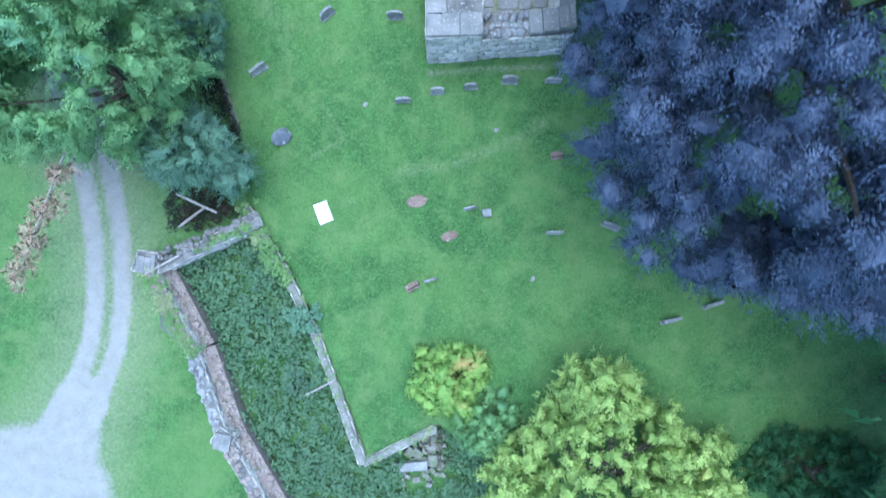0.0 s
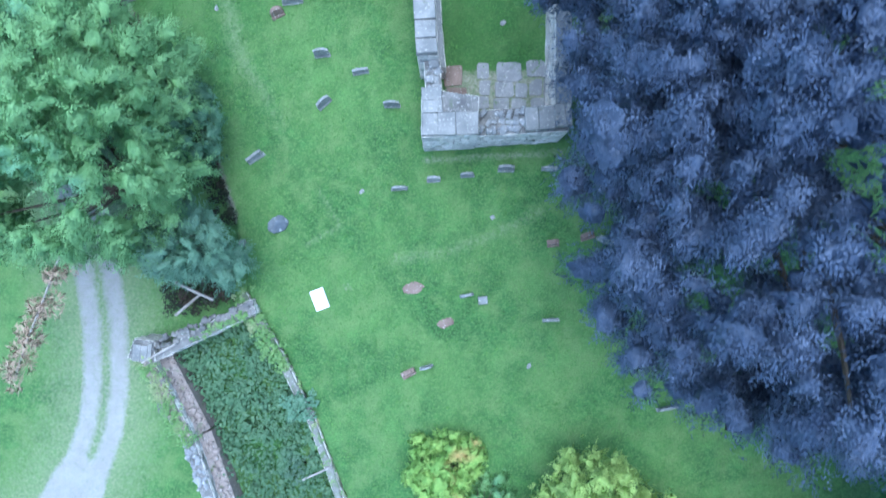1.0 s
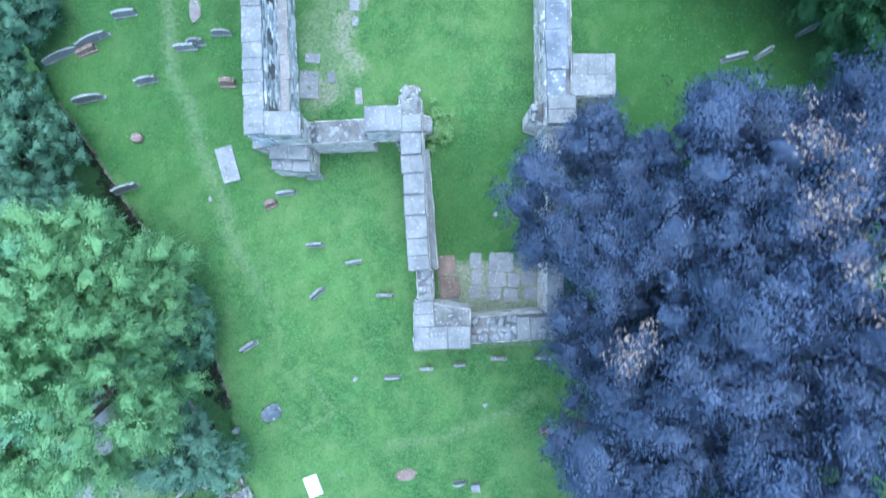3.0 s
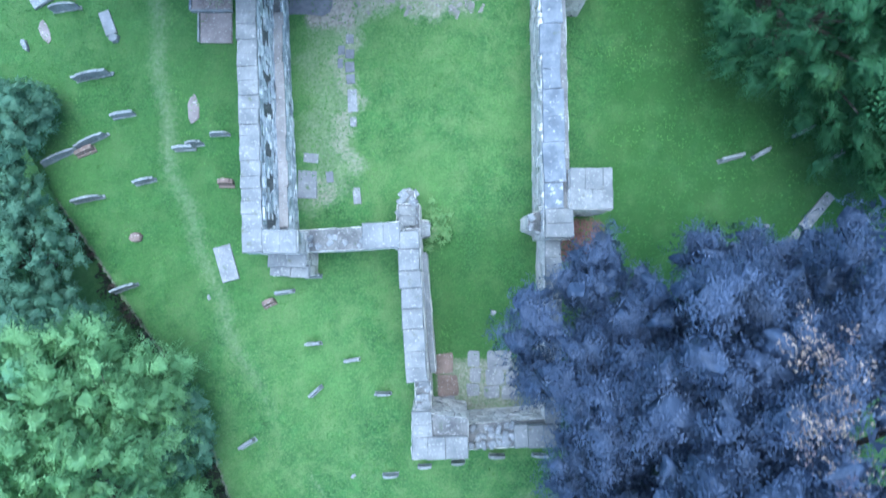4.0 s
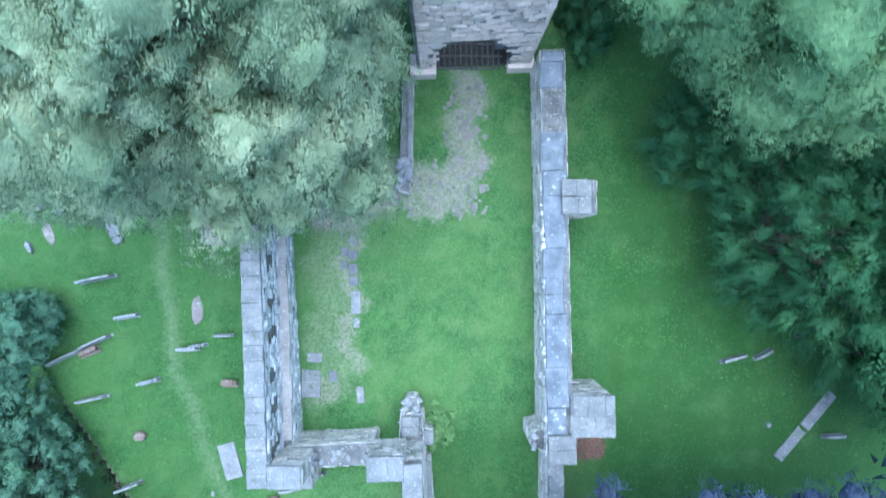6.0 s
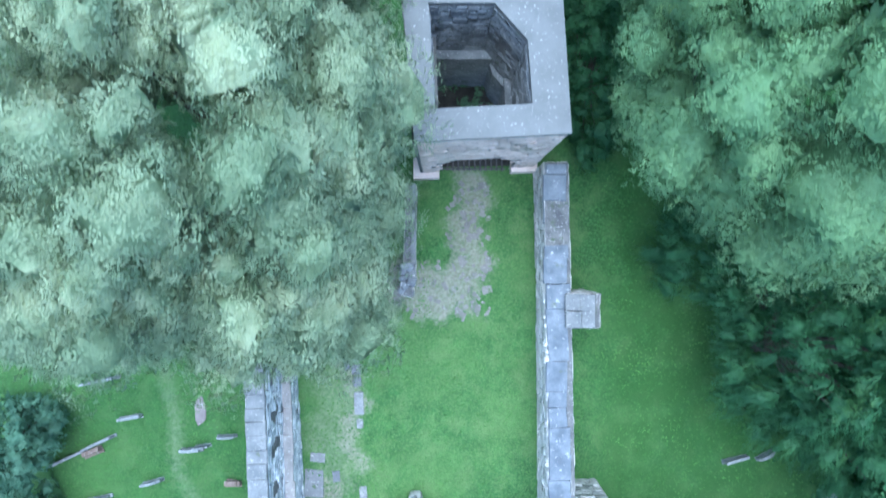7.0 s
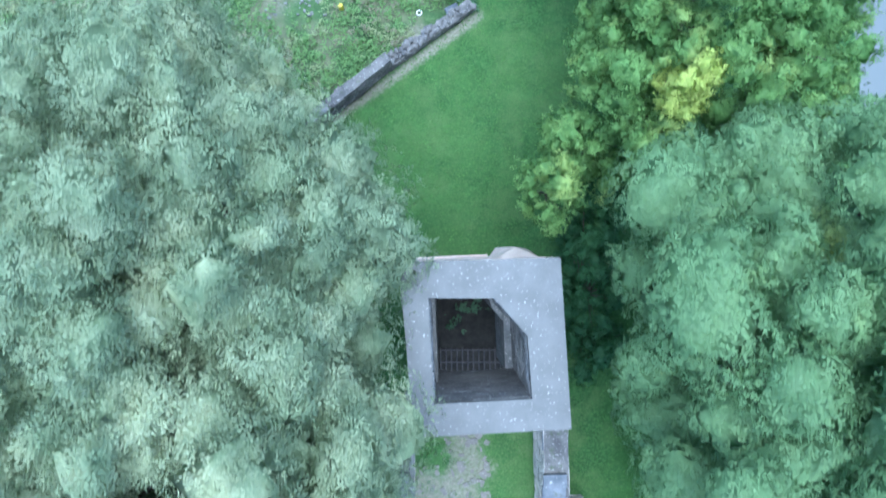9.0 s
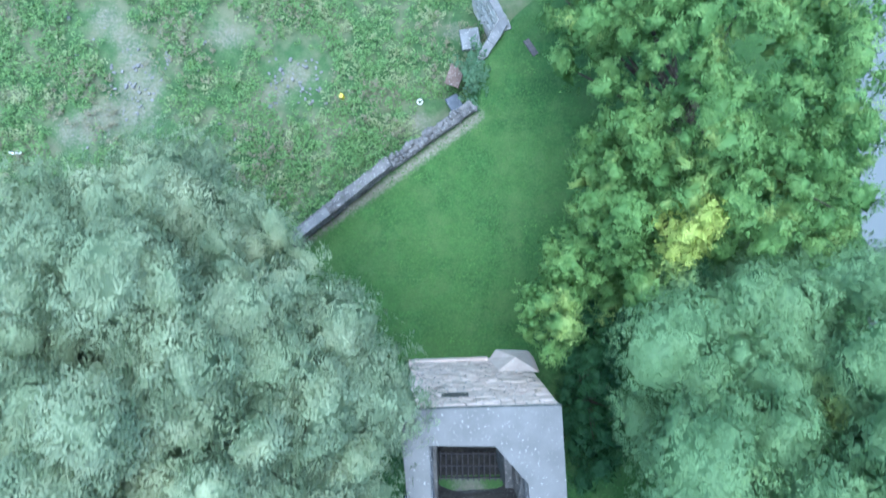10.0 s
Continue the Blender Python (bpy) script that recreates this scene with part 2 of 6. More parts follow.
def water_material():
    m, nt, bsdf = start_material("river_water", 0.3)
    bsdf.inputs["Base Color"].default_value = (0.13, 0.15, 0.15, 1)
    bumped(nt, bsdf, noisy(nt, 1.5, 4, 0.2, 0.8), 0.15, 0.05)
    return m


WATER = water_material()


# ---- mesh helpers ----
def quick_mesh(name, verts, quads, material, smooth=False):
    me = bpy.data.meshes.new(name)
    verts, quads = np.asarray(verts, dtype=np.float32), np.asarray(quads, dtype=np.int32)
    k = quads.shape[1]
    me.vertices.add(len(verts))
    me.vertices.foreach_set("co", verts.ravel())
    me.loops.add(quads.size)
    me.loops.foreach_set("vertex_index", quads.ravel())
    me.polygons.add(len(quads))
    me.polygons.foreach_set("loop_start", np.arange(0, quads.size, k, dtype=np.int32))
    me.update(calc_edges=True)
    me.validate()
    if smooth:
        me.polygons.foreach_set("use_smooth", np.ones(len(quads), dtype=bool))
    me.materials.append(material)
    return me


def bm_mesh(name, bm, material):
    bmesh.ops.recalc_face_normals(bm, faces=bm.faces)
    me = bpy.data.meshes.new(name)
    bm.to_mesh(me)
    bm.free()
    me.materials.append(material)
    return me


def part(name, mesh, parent, label="", kind=""):
    ob = new(name, mesh)
    ob.parent = parent
    return tagged(ob, label, kind=kind)


def thing(name, label, category, mesh=None, kind="", group=""):
    return tagged(new(name, mesh), label, category, group, kind)


# One rough block: back face open, chamfered front. Axes u (width), v (height), n (outwards).
BLOCK = np.array([(x, y, 0, 0) for x, y in ((0, 0), (1, 0), (1, 1), (0, 1))] + [(x, y, 1, 0) for x, y in ((0, 0), (1, 0), (1, 1), (0, 1))]
                 + [(x, y, 1, 1) for x, y in ((0, 0), (1, 0), (1, 1), (0, 1))], dtype=float)
BLOCK_FACES = np.array([(0, 1, 5, 4), (1, 2, 6, 5), (2, 3, 7, 6), (3, 0, 4, 7), (4, 5, 9, 8), (5, 6, 10, 9), (6, 7, 11, 10), (7, 4, 8, 11), (8, 9, 10, 11)])


def blocks_mesh(name, blocks, material, chamfer=0.03, rough=0.02):
    """blocks: rows of origin(3), u(3), v(3), n(3), with u, v, n at full length."""
    b = np.asarray(blocks, dtype=float).reshape(-1, 4, 3)
    count = len(b)
    lu, lv, ln = (np.linalg.norm(b[:, i], axis=1) for i in (1, 2, 3))
    verts = np.zeros((count, 12, 3))
    for i, (x, y, z, inset) in enumerate(BLOCK):
        cu, cv, cn = (np.minimum(chamfer, 0.3 * length) / length for length in (lu, lv, ln))
        fx = x + (1 - 2 * x) * cu * inset
        fy = y + (1 - 2 * y) * cv * inset
        fz = z * (1 - cn * (1 - inset)) if z else np.zeros(count)
        verts[:, i] = b[:, 0] + fx[:, None] * b[:, 1] + fy[:, None] * b[:, 2] + fz[:, None] * b[:, 3]
    verts[:, 4:] += rng.normal(0, rough, (count, 8, 3)) * np.minimum(1.0, np.minimum(lu, lv) / 0.3)[:, None, None]
    quads = (BLOCK_FACES[None] + (np.arange(count) * 12)[:, None, None]).reshape(-1, 4)
    return quick_mesh(name, verts.reshape(-1, 3), quads, material)


def face_blocks(origin, u, v, length, height, n, course=(0.18, 0.32), width=(0.25, 0.6), proud=(0.01, 0.05), holes=()):
    """Stones of one wall face, course by course; v is the way up. holes: (a0, a1, b0, b1) along and up."""
    out, up = [], 0.0
    u, v, n, origin = (np.array(a, dtype=float) for a in (u, v, n, origin))
    while up < height - 0.06:
        h = min(rng.uniform(*course), height - up)
        along = -rng.uniform(0, 0.2)
        while along < length:
            w = rng.uniform(*width)
            a0, a1 = max(0.0, along), min(length, along + w)
            along += w
            if a1 - a0 < 0.06 or any(h0 < (a0 + a1) / 2 < h1 and g0 < up + h / 2 < g1 for h0, h1, g0, g1 in holes):
                continue
            gap = 0.012
            out.append((origin + u * (a0 + gap) + v * (up + gap), u * (a1 - a0 - 2 * gap), v * (h - 2 * gap), n * rng.uniform(*proud)))
        up += h
    return out


def chamfer_block(name, material, seed):
    """A weathered block one unit in each direction, base at z = 0, edges worn."""
    r = random.Random(seed)
    bm = bmesh.new()
    ring = []
    for z, inset in ((0, 0.0), (0.72, 0.0), (1.0, 0.02)):
        ring.append([bm.verts.new((sx * (0.5 - inset) + r.uniform(-0.035, 0.035), sy * (0.5 - inset) + r.uniform(-0.02, 0.02), z + (r.uniform(-0.06, 0.04) if z else 0)))
                     for sx, sy in ((-1, -1), (1, -1), (1, 1), (-1, 1))])
    for a, b in zip(ring, ring[1:]):
        for i in range(4):
            bm.faces.new((a[i], a[(i + 1) % 4], b[(i + 1) % 4], b[i]))
    bm.faces.new(ring[2])
    bm.faces.new(ring[0][::-1])
    return bm_mesh(name, bm, material)


def place_piece(mesh, name, parent, x, y, z, sx, sy, sz, turn=0.0, tip=0.0, roll=0.0):
    ob = new(name, mesh)
    ob.parent = parent
    ob.matrix_basis = pose(x, y, z, tip, roll, turn) @ Matrix.Diagonal((sx, sy, sz, 1))
    return ob


def tube(bm, points, radii, sides=6):
    rings = []
    for i, p in enumerate(points):
        p = Vector(p)
        d = (Vector(points[min(i + 1, len(points) - 1)]) - Vector(points[max(i - 1, 0)])).normalized()
        q = d.to_track_quat("Z", "Y")
        rings.append([bm.verts.new(p + q @ Vector((radii[i] * math.cos(6.2832 * k / sides), radii[i] * math.sin(6.2832 * k / sides), 0))) for k in range(sides)])
    for a, b in zip(rings, rings[1:]):
        for k in range(sides):
            bm.faces.new((a[k], a[(k + 1) % sides], b[(k + 1) % sides], b[k]))
    bm.faces.new(rings[0][::-1])
    bm.faces.new(rings[-1])


# ---- the lie of the land ----
LAWN = np.array([(-60, 46), (-30, 36), (-24, 30), (-20.3, 23), (-16.6, 17.4), (-13, 12), (-11.4, 7), (-10.6, 2.6), (-8.75, -0.45), (-6.9, -4.15), (-4.25, -11.25), (-0.4, -9.35),
                 (2, -11), (14, -16), (60, -18), (60, 40), (24, 48), (23, 68), (9, 71), (3.9, 66.2), (2.2, 63.8), (1.9, 61.2), (-2.6, 57.9), (-5.7, 55.2), (-7.7, 53.7), (-14, 49.5)], dtype=float)
PIT = np.array([(-15.6, -0.4), (-10.1, 2.2), (-8.75, -0.45), (-6.9, -4.15), (-4.25, -11.25), (-0.4, -9.35), (6, -14), (2, -24), (-6.5, -18.5), (-11, -9.9), (-12.8, -5.0)], dtype=float)


def inside_by(poly, x, y):
    """How far inside the polygon each point lies, in metres (outside: minus)."""
    best = np.full(x.shape, 1e9)
    odd = np.zeros(x.shape, dtype=bool)
    for (ax, ay), (bx, by) in zip(poly, np.roll(poly, -1, axis=0)):
        dx, dy = bx - ax, by - ay
        k = np.clip(((x - ax) * dx + (y - ay) * dy) / (dx * dx + dy * dy), 0, 1)
        best = np.minimum(best, np.hypot(x - ax - k * dx, y - ay - k * dy))
        crosses = (ay > y) != (by > y)
        odd ^= crosses & (x < (bx - ax) * (y - ay) / (by - ay if by != ay else 1e-9) + ax)
    return np.where(odd, best, -best)


def line_distance(points, x, y):
    best = np.full(x.shape, 1e9)
    for (ax, ay), (bx, by) in zip(points, points[1:]):
        dx, dy = bx - ax, by - ay
        k = np.clip(((x - ax) * dx + (y - ay) * dy) / (dx * dx + dy * dy), 0, 1)
        best = np.minimum(best, np.hypot(x - ax - k * dx, y - ay - k * dy))
    return best


def lawn_level(y):
    return np.interp(y, [-30, -12, -4, 3, 12, 21, 29, 35, 42, 50, 60, 90], [-0.9, -0.6, -0.4, -0.2, 0.2, 0.7, 1.3, 1.4, 1.2, 0.75, 0.4, 0.2])


def ripple(x, y):
    return 0.05 * np.sin(0.9 * x + 0.4 * y) * np.sin(0.7 * y - 0.3 * x) + 0.025 * np.sin(2.3 * x - 1.1 * y + 1.0) * np.sin(1.9 * y + 0.7)


def ground_level(x, y):
    x, y = np.asarray(x, dtype=float), np.asarray(y, dtype=float)
    low = np.interp(y, [-40, 20, 40, 52], [-1.5, -1.5, -2.6, -3.8]) + 3 * ripple(x, y) * (y > 50)
    low = np.where((x > 15) & (y > 45), -5.4, low)
    pit = np.clip(inside_by(PIT, x, y) / 0.3 + 0.5, 0, 1)
    low = low * (1 - pit) + pit * (np.interp(x, [-6, -3.5], [-1.7, -2.6]) + 5 * ripple(x, y))
    k = np.clip(inside_by(LAWN, x, y) / 0.35 + 0.4, 0, 1)
    return k * (lawn_level(y) + ripple(x, y)) + (1 - k) * low


def level(x, y):
    return float(ground_level(np.array([x]), np.array([y]))[0])


TRACK = [(-22.5, 14), (-20.4, 8), (-19.5, 4), (-19.0, 1), (-18.9, -2.5), (-19.2, -5), (-20.2, -8), (-22.5, -10.8), (-27, -13), (-40, -15)]
SPUR = [(-20.6, -8.2), (-20.8, -11), (-21.6, -16), (-23, -30)]
PATH_WEST = [(-14.4, 38), (-14.6, 33), (-14.25, 29), (-13.8, 24.8), (-12.4, 20.9), (-11.3, 17.5), (-10.2, 14.6), (-8.7, 11.9), (-7.6, 9.5)]
PATH_CROSS = [(-2.4, 4.6), (0.5, 5.0), (3, 6.0), (5.5, 7.2)]
PATH_GRAVE = [(-6.6, 8.4), (-5.4, 6.4), (-7.2, 5.4)]
DITCH = [(-0.8, 10.0), (3, 10.2), (6.8, 10.45)]


def build_ground():
    fx, fy = np.arange(-32, 30.01, 0.25), np.arange(-18, 76.01, 0.25)
    out = np.array([1.5, 4, 9, 18, 40, 100, 300, 900, 2500.0])
    xs = np.concatenate([-32 - out[::-1], fx, 30 + out])
    ys = np.concatenate([-18 - out[::-1], fy, 76 + out])
    gx, gy = np.meshgrid(xs, ys)
    gz = ground_level(gx, gy)
    nx, ny = len(xs), len(ys)
    idx = np.arange(nx * ny).reshape(ny, nx)
    quads = np.stack([idx[:-1, :-1], idx[:-1, 1:], idx[1:, 1:], idx[1:, :-1]], -1).reshape(-1, 4)
    me = quick_mesh("ground", np.stack([gx, gy, gz], -1).reshape(-1, 3), quads, GROUND, True)
    soft = lambda d, half, edge: np.clip((half - d) / edge + 0.5, 0, 1)
    d = line_distance(TRACK, gx, gy)
    gravel = np.clip(soft(np.abs(d - 0.85), 0.52, 0.45) + soft(d, 0.5, 0.4) * 0.4 + soft(line_distance(SPUR, gx, gy), 1.5, 0.8), 0, 1)
    gravel = np.maximum(gravel, soft(np.hypot((gx + 23.4) / 1.25, (gy + 13.6) / 1.1), 3.9, 0.9))
    gravel = np.maximum(gravel, 0.7 * soft(line_distance(DITCH, gx, gy), 0.16, 0.5))
    scrub = np.clip(-inside_by(LAWN, gx, gy), 0, 1) * np.clip((gy - 45) / 3, 0, 1) * (gx < 12)
    pale = sum(np.clip(1.25 - np.hypot((gx - a) / r, (gy - b) / (0.7 * r)), 0, 1) for a, b, r in
               ((-18.4, 63.8, 2.0), (-20.6, 67.4, 2.2), (-18.9, 65.6, 1.8), (-19.0, 61.6, 3.4), (-8.8, 64.0, 2.3), (-10.4, 62.4, 1.3), (-13.2, 66.4, 2.2), (-23.6, 67.7, 1.1), (-12.1, 60.3, 0.9), (-22.5, 60.3, 2.6), (-1.2, 61.2, 1.5), (-2.3, 60.4, 1.0), (1.0, 66.8, 1.6)))
    d = line_distance(PATH_WEST, gx + 0.15 * np.sin(1.3 * gy), gy)
    west_path = np.maximum(0.82 * soft(d, 0.26, 0.8), 0.55 * soft(d, 0.8, 1.1)) * np.interp(gy, [9.5, 12, 15], [0.4, 0.7, 1])
    worn = np.maximum.reduce([west_path, 0.72 * soft(line_distance(PATH_CROSS, gx, gy), 0.4, 1.3),
                              0.9 * soft(line_distance(PATH_GRAVE, gx, gy), 0.14, 0.7), 0.85 * soft(np.minimum(line_distance(TRACK, gx, gy), line_distance(SPUR, gx, gy)), 4.0, 5.0) * (inside_by(LAWN, gx, gy) < 0), soft(line_distance(DITCH, gx, gy), 0.18, 0.7)])
    wx, wy = gx + 0.35 * np.sin(1.7 * gy) + 0.2 * np.sin(4.1 * gy + 1), gy + 0.35 * np.sin(1.9 * gx + 2) + 0.2 * np.sin(4.7 * gx)
    paved = np.maximum(soft(np.abs(wx + 1.1), 3.7, 1.3) * soft(np.abs(wy - 34.7), 1.7, 1.3), soft(np.abs(wx - 1.7), 1.1, 1.4) * soft(np.abs(wy - 38), 3.2, 1.3))
    strip = soft(np.abs(wx + 4.5), 0.75, 1.1) * soft(np.abs(wy - 29), 4.5, 1.6)
    aisle = soft(np.abs(wx + 5.6), 1.5, 1.6) * soft(np.abs(wy - 28), 5.5, 1.6) * 0.75
    worn = np.maximum.reduce([worn, 0.95 * paved, 0.92 * strip, aisle])
    earth = np.maximum.reduce([0.68 * paved, 0.6 * strip, 0.6 * soft(np.hypot(gx + 5.8, gy - 23.8), 1.0, 0.8),
                               soft(np.abs(gx + 5.3), 1.4, 0.6) * soft(np.abs(gy - 33.3), 0.9, 0.5),
                               soft(np.abs(gx - 3.2), 3.0, 0.5) * soft(np.abs(gy - 13.3), 1.6, 0.5) * 0.7, 0.5 * soft(np.hypot(gx + 5, gy - 3.1), 0.4, 0.6),
                               0.8 * soft(line_distance([(-8.2, 53.0), (-2.2, 57.3), (2.2, 60.6)], gx, gy), 0.4, 0.7),
                               0.9 * soft(line_distance([(-20.3, 23), (-16.6, 17.4), (-13, 12), (-11.4, 7)], gx, gy), 0.45, 0.4)])
    earth = np.maximum(earth, 0.58 * np.clip(pale, 0, 1) * scrub)
    # Holds painted tree shade on the lawns as well as lusher grass.
    lush_shade = np.maximum.reduce([0.5 * soft(gy, 60, 1) * soft(-gy, -46.5, 2.5), soft(-gx, -8.5, 3) * soft(-gy, -17, 4) * soft(gy, 47, 4), 0.6 * soft(gx, -9, 3) * soft(-gy, -17, 4),
                              0.7 * soft(np.abs(gx - 2.7), 2.6, 1.5) * soft(np.abs(gy - 18), 4, 2), 0.5 * soft(gy, 110, 1) * soft(-gy, -47, 2) * soft(-gx, 3, 3)])
    litter = soft(np.abs(gx - 8.0), 1.3, 0.8) * soft(np.abs(gy - 21.2), 1.2, 0.6)
    for name, mask in (("litter", litter), ("lush_shade", lush_shade), ("gravel", gravel), ("worn", worn), ("earth", earth), ("scrub", scrub)):
        a = me.attributes.new(name, "FLOAT", "POINT")
        a.data.foreach_set("value", mask.astype(np.float32).ravel())
    thing("ground", "mown green churchyard grass with worn earth paths and a gravel track", "ground", me, "structure")


build_ground()
river = quick_mesh("river", [(18, 46, -4.9), (400, 46, -4.9), (400, 400, -4.9), (18, 400, -4.9)], [(0, 1, 2, 3)], WATER)
thing("water", "pale smooth grey river water beyond the trees", "river", river, "structure")


# ---- the ruined church: walls ----
COPING_MESHES = [chamfer_block("coping_stone", COPING, 40 + i) for i in range(6)]
LEDGE_MESHES = [chamfer_block("coping_stone", LEDGESTONE, 130 + i) for i in range(5)]
STREAKED_MESHES = [chamfer_block("coping_stone", STREAKED, 110 + i) for i in range(6)]
MOSSY_MESHES = [chamfer_block("coping_stone", MOSSY, 70 + i) for i in range(5)]
RUBBLE_MESHES = [chamfer_block("rubble_stone", COPING, 60 + i) for i in range(5)]


def box_core(name, quad, z0, tops, material):
    """A wall's core on a footprint of four corners, with its own top at each corner."""
    bm = bmesh.new()
    low = [bm.verts.new((x, y, z0)) for x, y in quad]
    high = [bm.verts.new((x, y, z)) for (x, y), z in zip(quad, tops)]
    bm.faces.new(low[::-1])
    bm.faces.new(high)
    for i in range(4):
        bm.faces.new((low[i], low[(i + 1) % 4], high[(i + 1) % 4], high[i]))
    return bm_mesh(name, bm, material)


def masonry(parent, quad, z0, z1, material=PALESTONE, holes=None, course=(0.2, 0.34), width=(0.3, 0.75)):
    """A core and the stones of its four faces, on a footprint that runs anticlockwise."""
    part("core", box_core("core", quad, z0, [z1] * 4, RUBBLE), parent, "rubble and mortar core")
    rows = []
    for i in range(4):
        a, b = np.array((*quad[i], z0)), np.array((*quad[(i + 1) % 4], z0))
        length = np.linalg.norm(b - a)
        u = (b - a) / length
        rows += face_blocks(a, u, (0, 0, 1), length, z1 - z0, (u[1], -u[0], 0), course, width, holes=(holes or {}).get(i, ()))
    part("stonework", blocks_mesh("stonework", rows, material), parent, kind="stuff")


def coping(parent, p0, p1, thick, z0, z1, length=(0.45, 0.75), height=0.2, rough=0.06, name="coping_stone", meshes=COPING_MESHES, step=True):
    """Capstones laid across a wall from p0 to p1, whose top goes from z0 to z1."""
    d = Vector((p1[0] - p0[0], p1[1] - p0[1]))
    total, turn = d.length, math.degrees(math.atan2(d.y, d.x))
    d.normalize()
    s = 0.0
    while s < total - 0.05:
        w = min(rnd.uniform(*length), total - s)
        if total - s - w < 0.2:
            w = total - s
        k = (s + w / 2) / total
        z = z0 + (z1 - z0) * k
        off = rnd.uniform(-1, 1) * rough
        place_piece(rnd.choice(meshes), name, parent, p0[0] + d.x * (s + w / 2) - d.y * off, p0[1] + d.y * (s + w / 2) + d.x * off, z - 0.02,
                    w + 0.004, thick + rnd.uniform(-1, 1) * rough, height * rnd.uniform(0.85, 1.2), turn + rnd.uniform(-1.5, 1.5) * rough / 0.06, rnd.uniform(-2, 2))
        s += w


def top_rubble(parent, quad, z, spacing=0.3, size=(0.16, 0.38), share=0.9, lift=(-0.1, 0.03), material=LIMESTONE, limit=None):
    """A broken wall top: loose stones bedded over a footprint."""
    a, b, c, d = (np.array(p, dtype=float) for p in quad)
    nu, nv = max(1, int(np.linalg.norm(b - a) / spacing)), max(1, int(np.linalg.norm(d - a) / spacing))
    rows = []
    for i in range(nu):
        for j in range(nv):
            if rng.random() > share:
                continue
            u, v = (i + rng.uniform(0.2, 0.8)) / nu, (j + rng.uniform(0.2, 0.8)) / nv
            p = (a * (1 - u) + b * u) * (1 - v) + (d * (1 - u) + c * u) * v
            zz = z(u, v) if callable(z) else z
            ang, w, h = rng.uniform(0, 3.14), rng.uniform(*size), rng.uniform(*size)
            ux, uy = math.cos(ang), math.sin(ang)
            tilt = rng.normal(0, 0.12, 2)
            o = np.array((p[0] - ux * w / 2 + uy * h / 2, p[1] - uy * w / 2 - ux * h / 2, zz + rng.uniform(*lift) - 0.1))
            rows.append((o, (ux * w, uy * w, tilt[0] * w), (-uy * h, ux * h, tilt[1] * h), (0, 0, rng.uniform(0.12, 0.24))))
    part("broken_top", blocks_mesh("broken_top", rows, material, 0.04, 0.025), parent, "broken rubble wall top", "stuff")


def wall(name, label):
    return thing(name, label, "ruined wall", None, "structure")


# West wall of the aisle: a thin upper wall on a thick lower one with a ledge.
w = wall("wall_aisle_west", "tall ruined grey limestone aisle wall with pale coping stones")
masonry(w, [(-8.42, 20.5), (-7.05, 20.5), (-7.62, 34.3), (-8.92, 34.3)], 0.3, 3.0, STAINED)
coping(w, (-7.28, 21.8), (-7.68, 32.6), 0.46, 3.0, 3.0, (0.5, 1.6), 0.1, 0.04, meshes=LEDGE_MESHES)
masonry(w, [(-8.36, 20.5), (-7.5, 20.5), (-8.1, 38.5), (-9.0, 38.5)], 3.0, 5.8, STAINED, holes={1: [(1.2 + 1.75 * i, 1.2 + 1.75 * i + 0.55 + 0.3 * (i % 2), 0.5 + 0.25 * (i % 3), 2.0) for i in range(7)]})
coping(w, (-7.92, 20.5), (-8.55, 38.5), 0.93, 5.8, 5.8, (0.5, 0.72), 0.17, 0.02)
coping(w, (-7.5, 21.0), (-5.95, 21.0), 1.08, 5.78, 5.8, (0.7, 0.85), 0.17, 0.02)

# South wall of the aisle: a broken window sill between the corner and a pier.
w = wall("wall_aisle_south", "broken stone aisle end wall with a window gap")
masonry(w, [(-7.3, 20.5), (-2.95, 20.72), (-2.95, 21.8), (-7.3, 21.55)], 0.3, 3.35)
top_rubble(w, [(-6.2, 20.6), (-3.1, 20.8), (-3.1, 21.65), (-6.2, 21.4)], lambda u, v: 3.45 + 0.9 * max(0, 0.22 - u) * 4 - 0.25 * abs(2 * v - 1), 0.27)
masonry(w, [(-7.45, 20.5), (-5.95, 20.5), (-5.95, 21.5), (-7.45, 21.5)], 3.35, 5.78)
masonry(w, [(-3.0, 20.72), (-1.35, 20.75), (-1.35, 21.9), (-3.0, 21.82)], 3.0, 5.45)
coping(w, (-3.0, 21.3), (-1.3, 21.33), 1.15, 5.45, 5.5, (0.75, 0.95), 0.18, 0.04)
masonry(w, [(-8.0, 19.35), (-6.1, 19.35), (-6.1, 20.5), (-8.0, 20.5)], 0.2, 2.6)
coping(w, (-8.0, 20.15), (-6.1, 20.15), 0.7, 3.2, 3.2, (0.8, 1.0), 0.2, 0.05)
masonry(w, [(-7.95, 19.9), (-6.15, 19.9), (-6.15, 20.5), (-7.95, 20.5)], 2.6, 3.2)
coping(w, (-8.05, 19.62), (-6.1, 19.55), 0.62, 2.6, 2.55, (0.7, 1.2), 0.22, 0.06)
masonry(w, [(-9.15, 20.6), (-8.35, 20.4), (-8.35, 21.4), (-8.9, 21.3)], 0.2, 2.2)
coping(w, (-9.1, 20.85), (-8.3, 20.9), 0.8, 2.2, 2.6, (0.4, 0.5), 0.25)

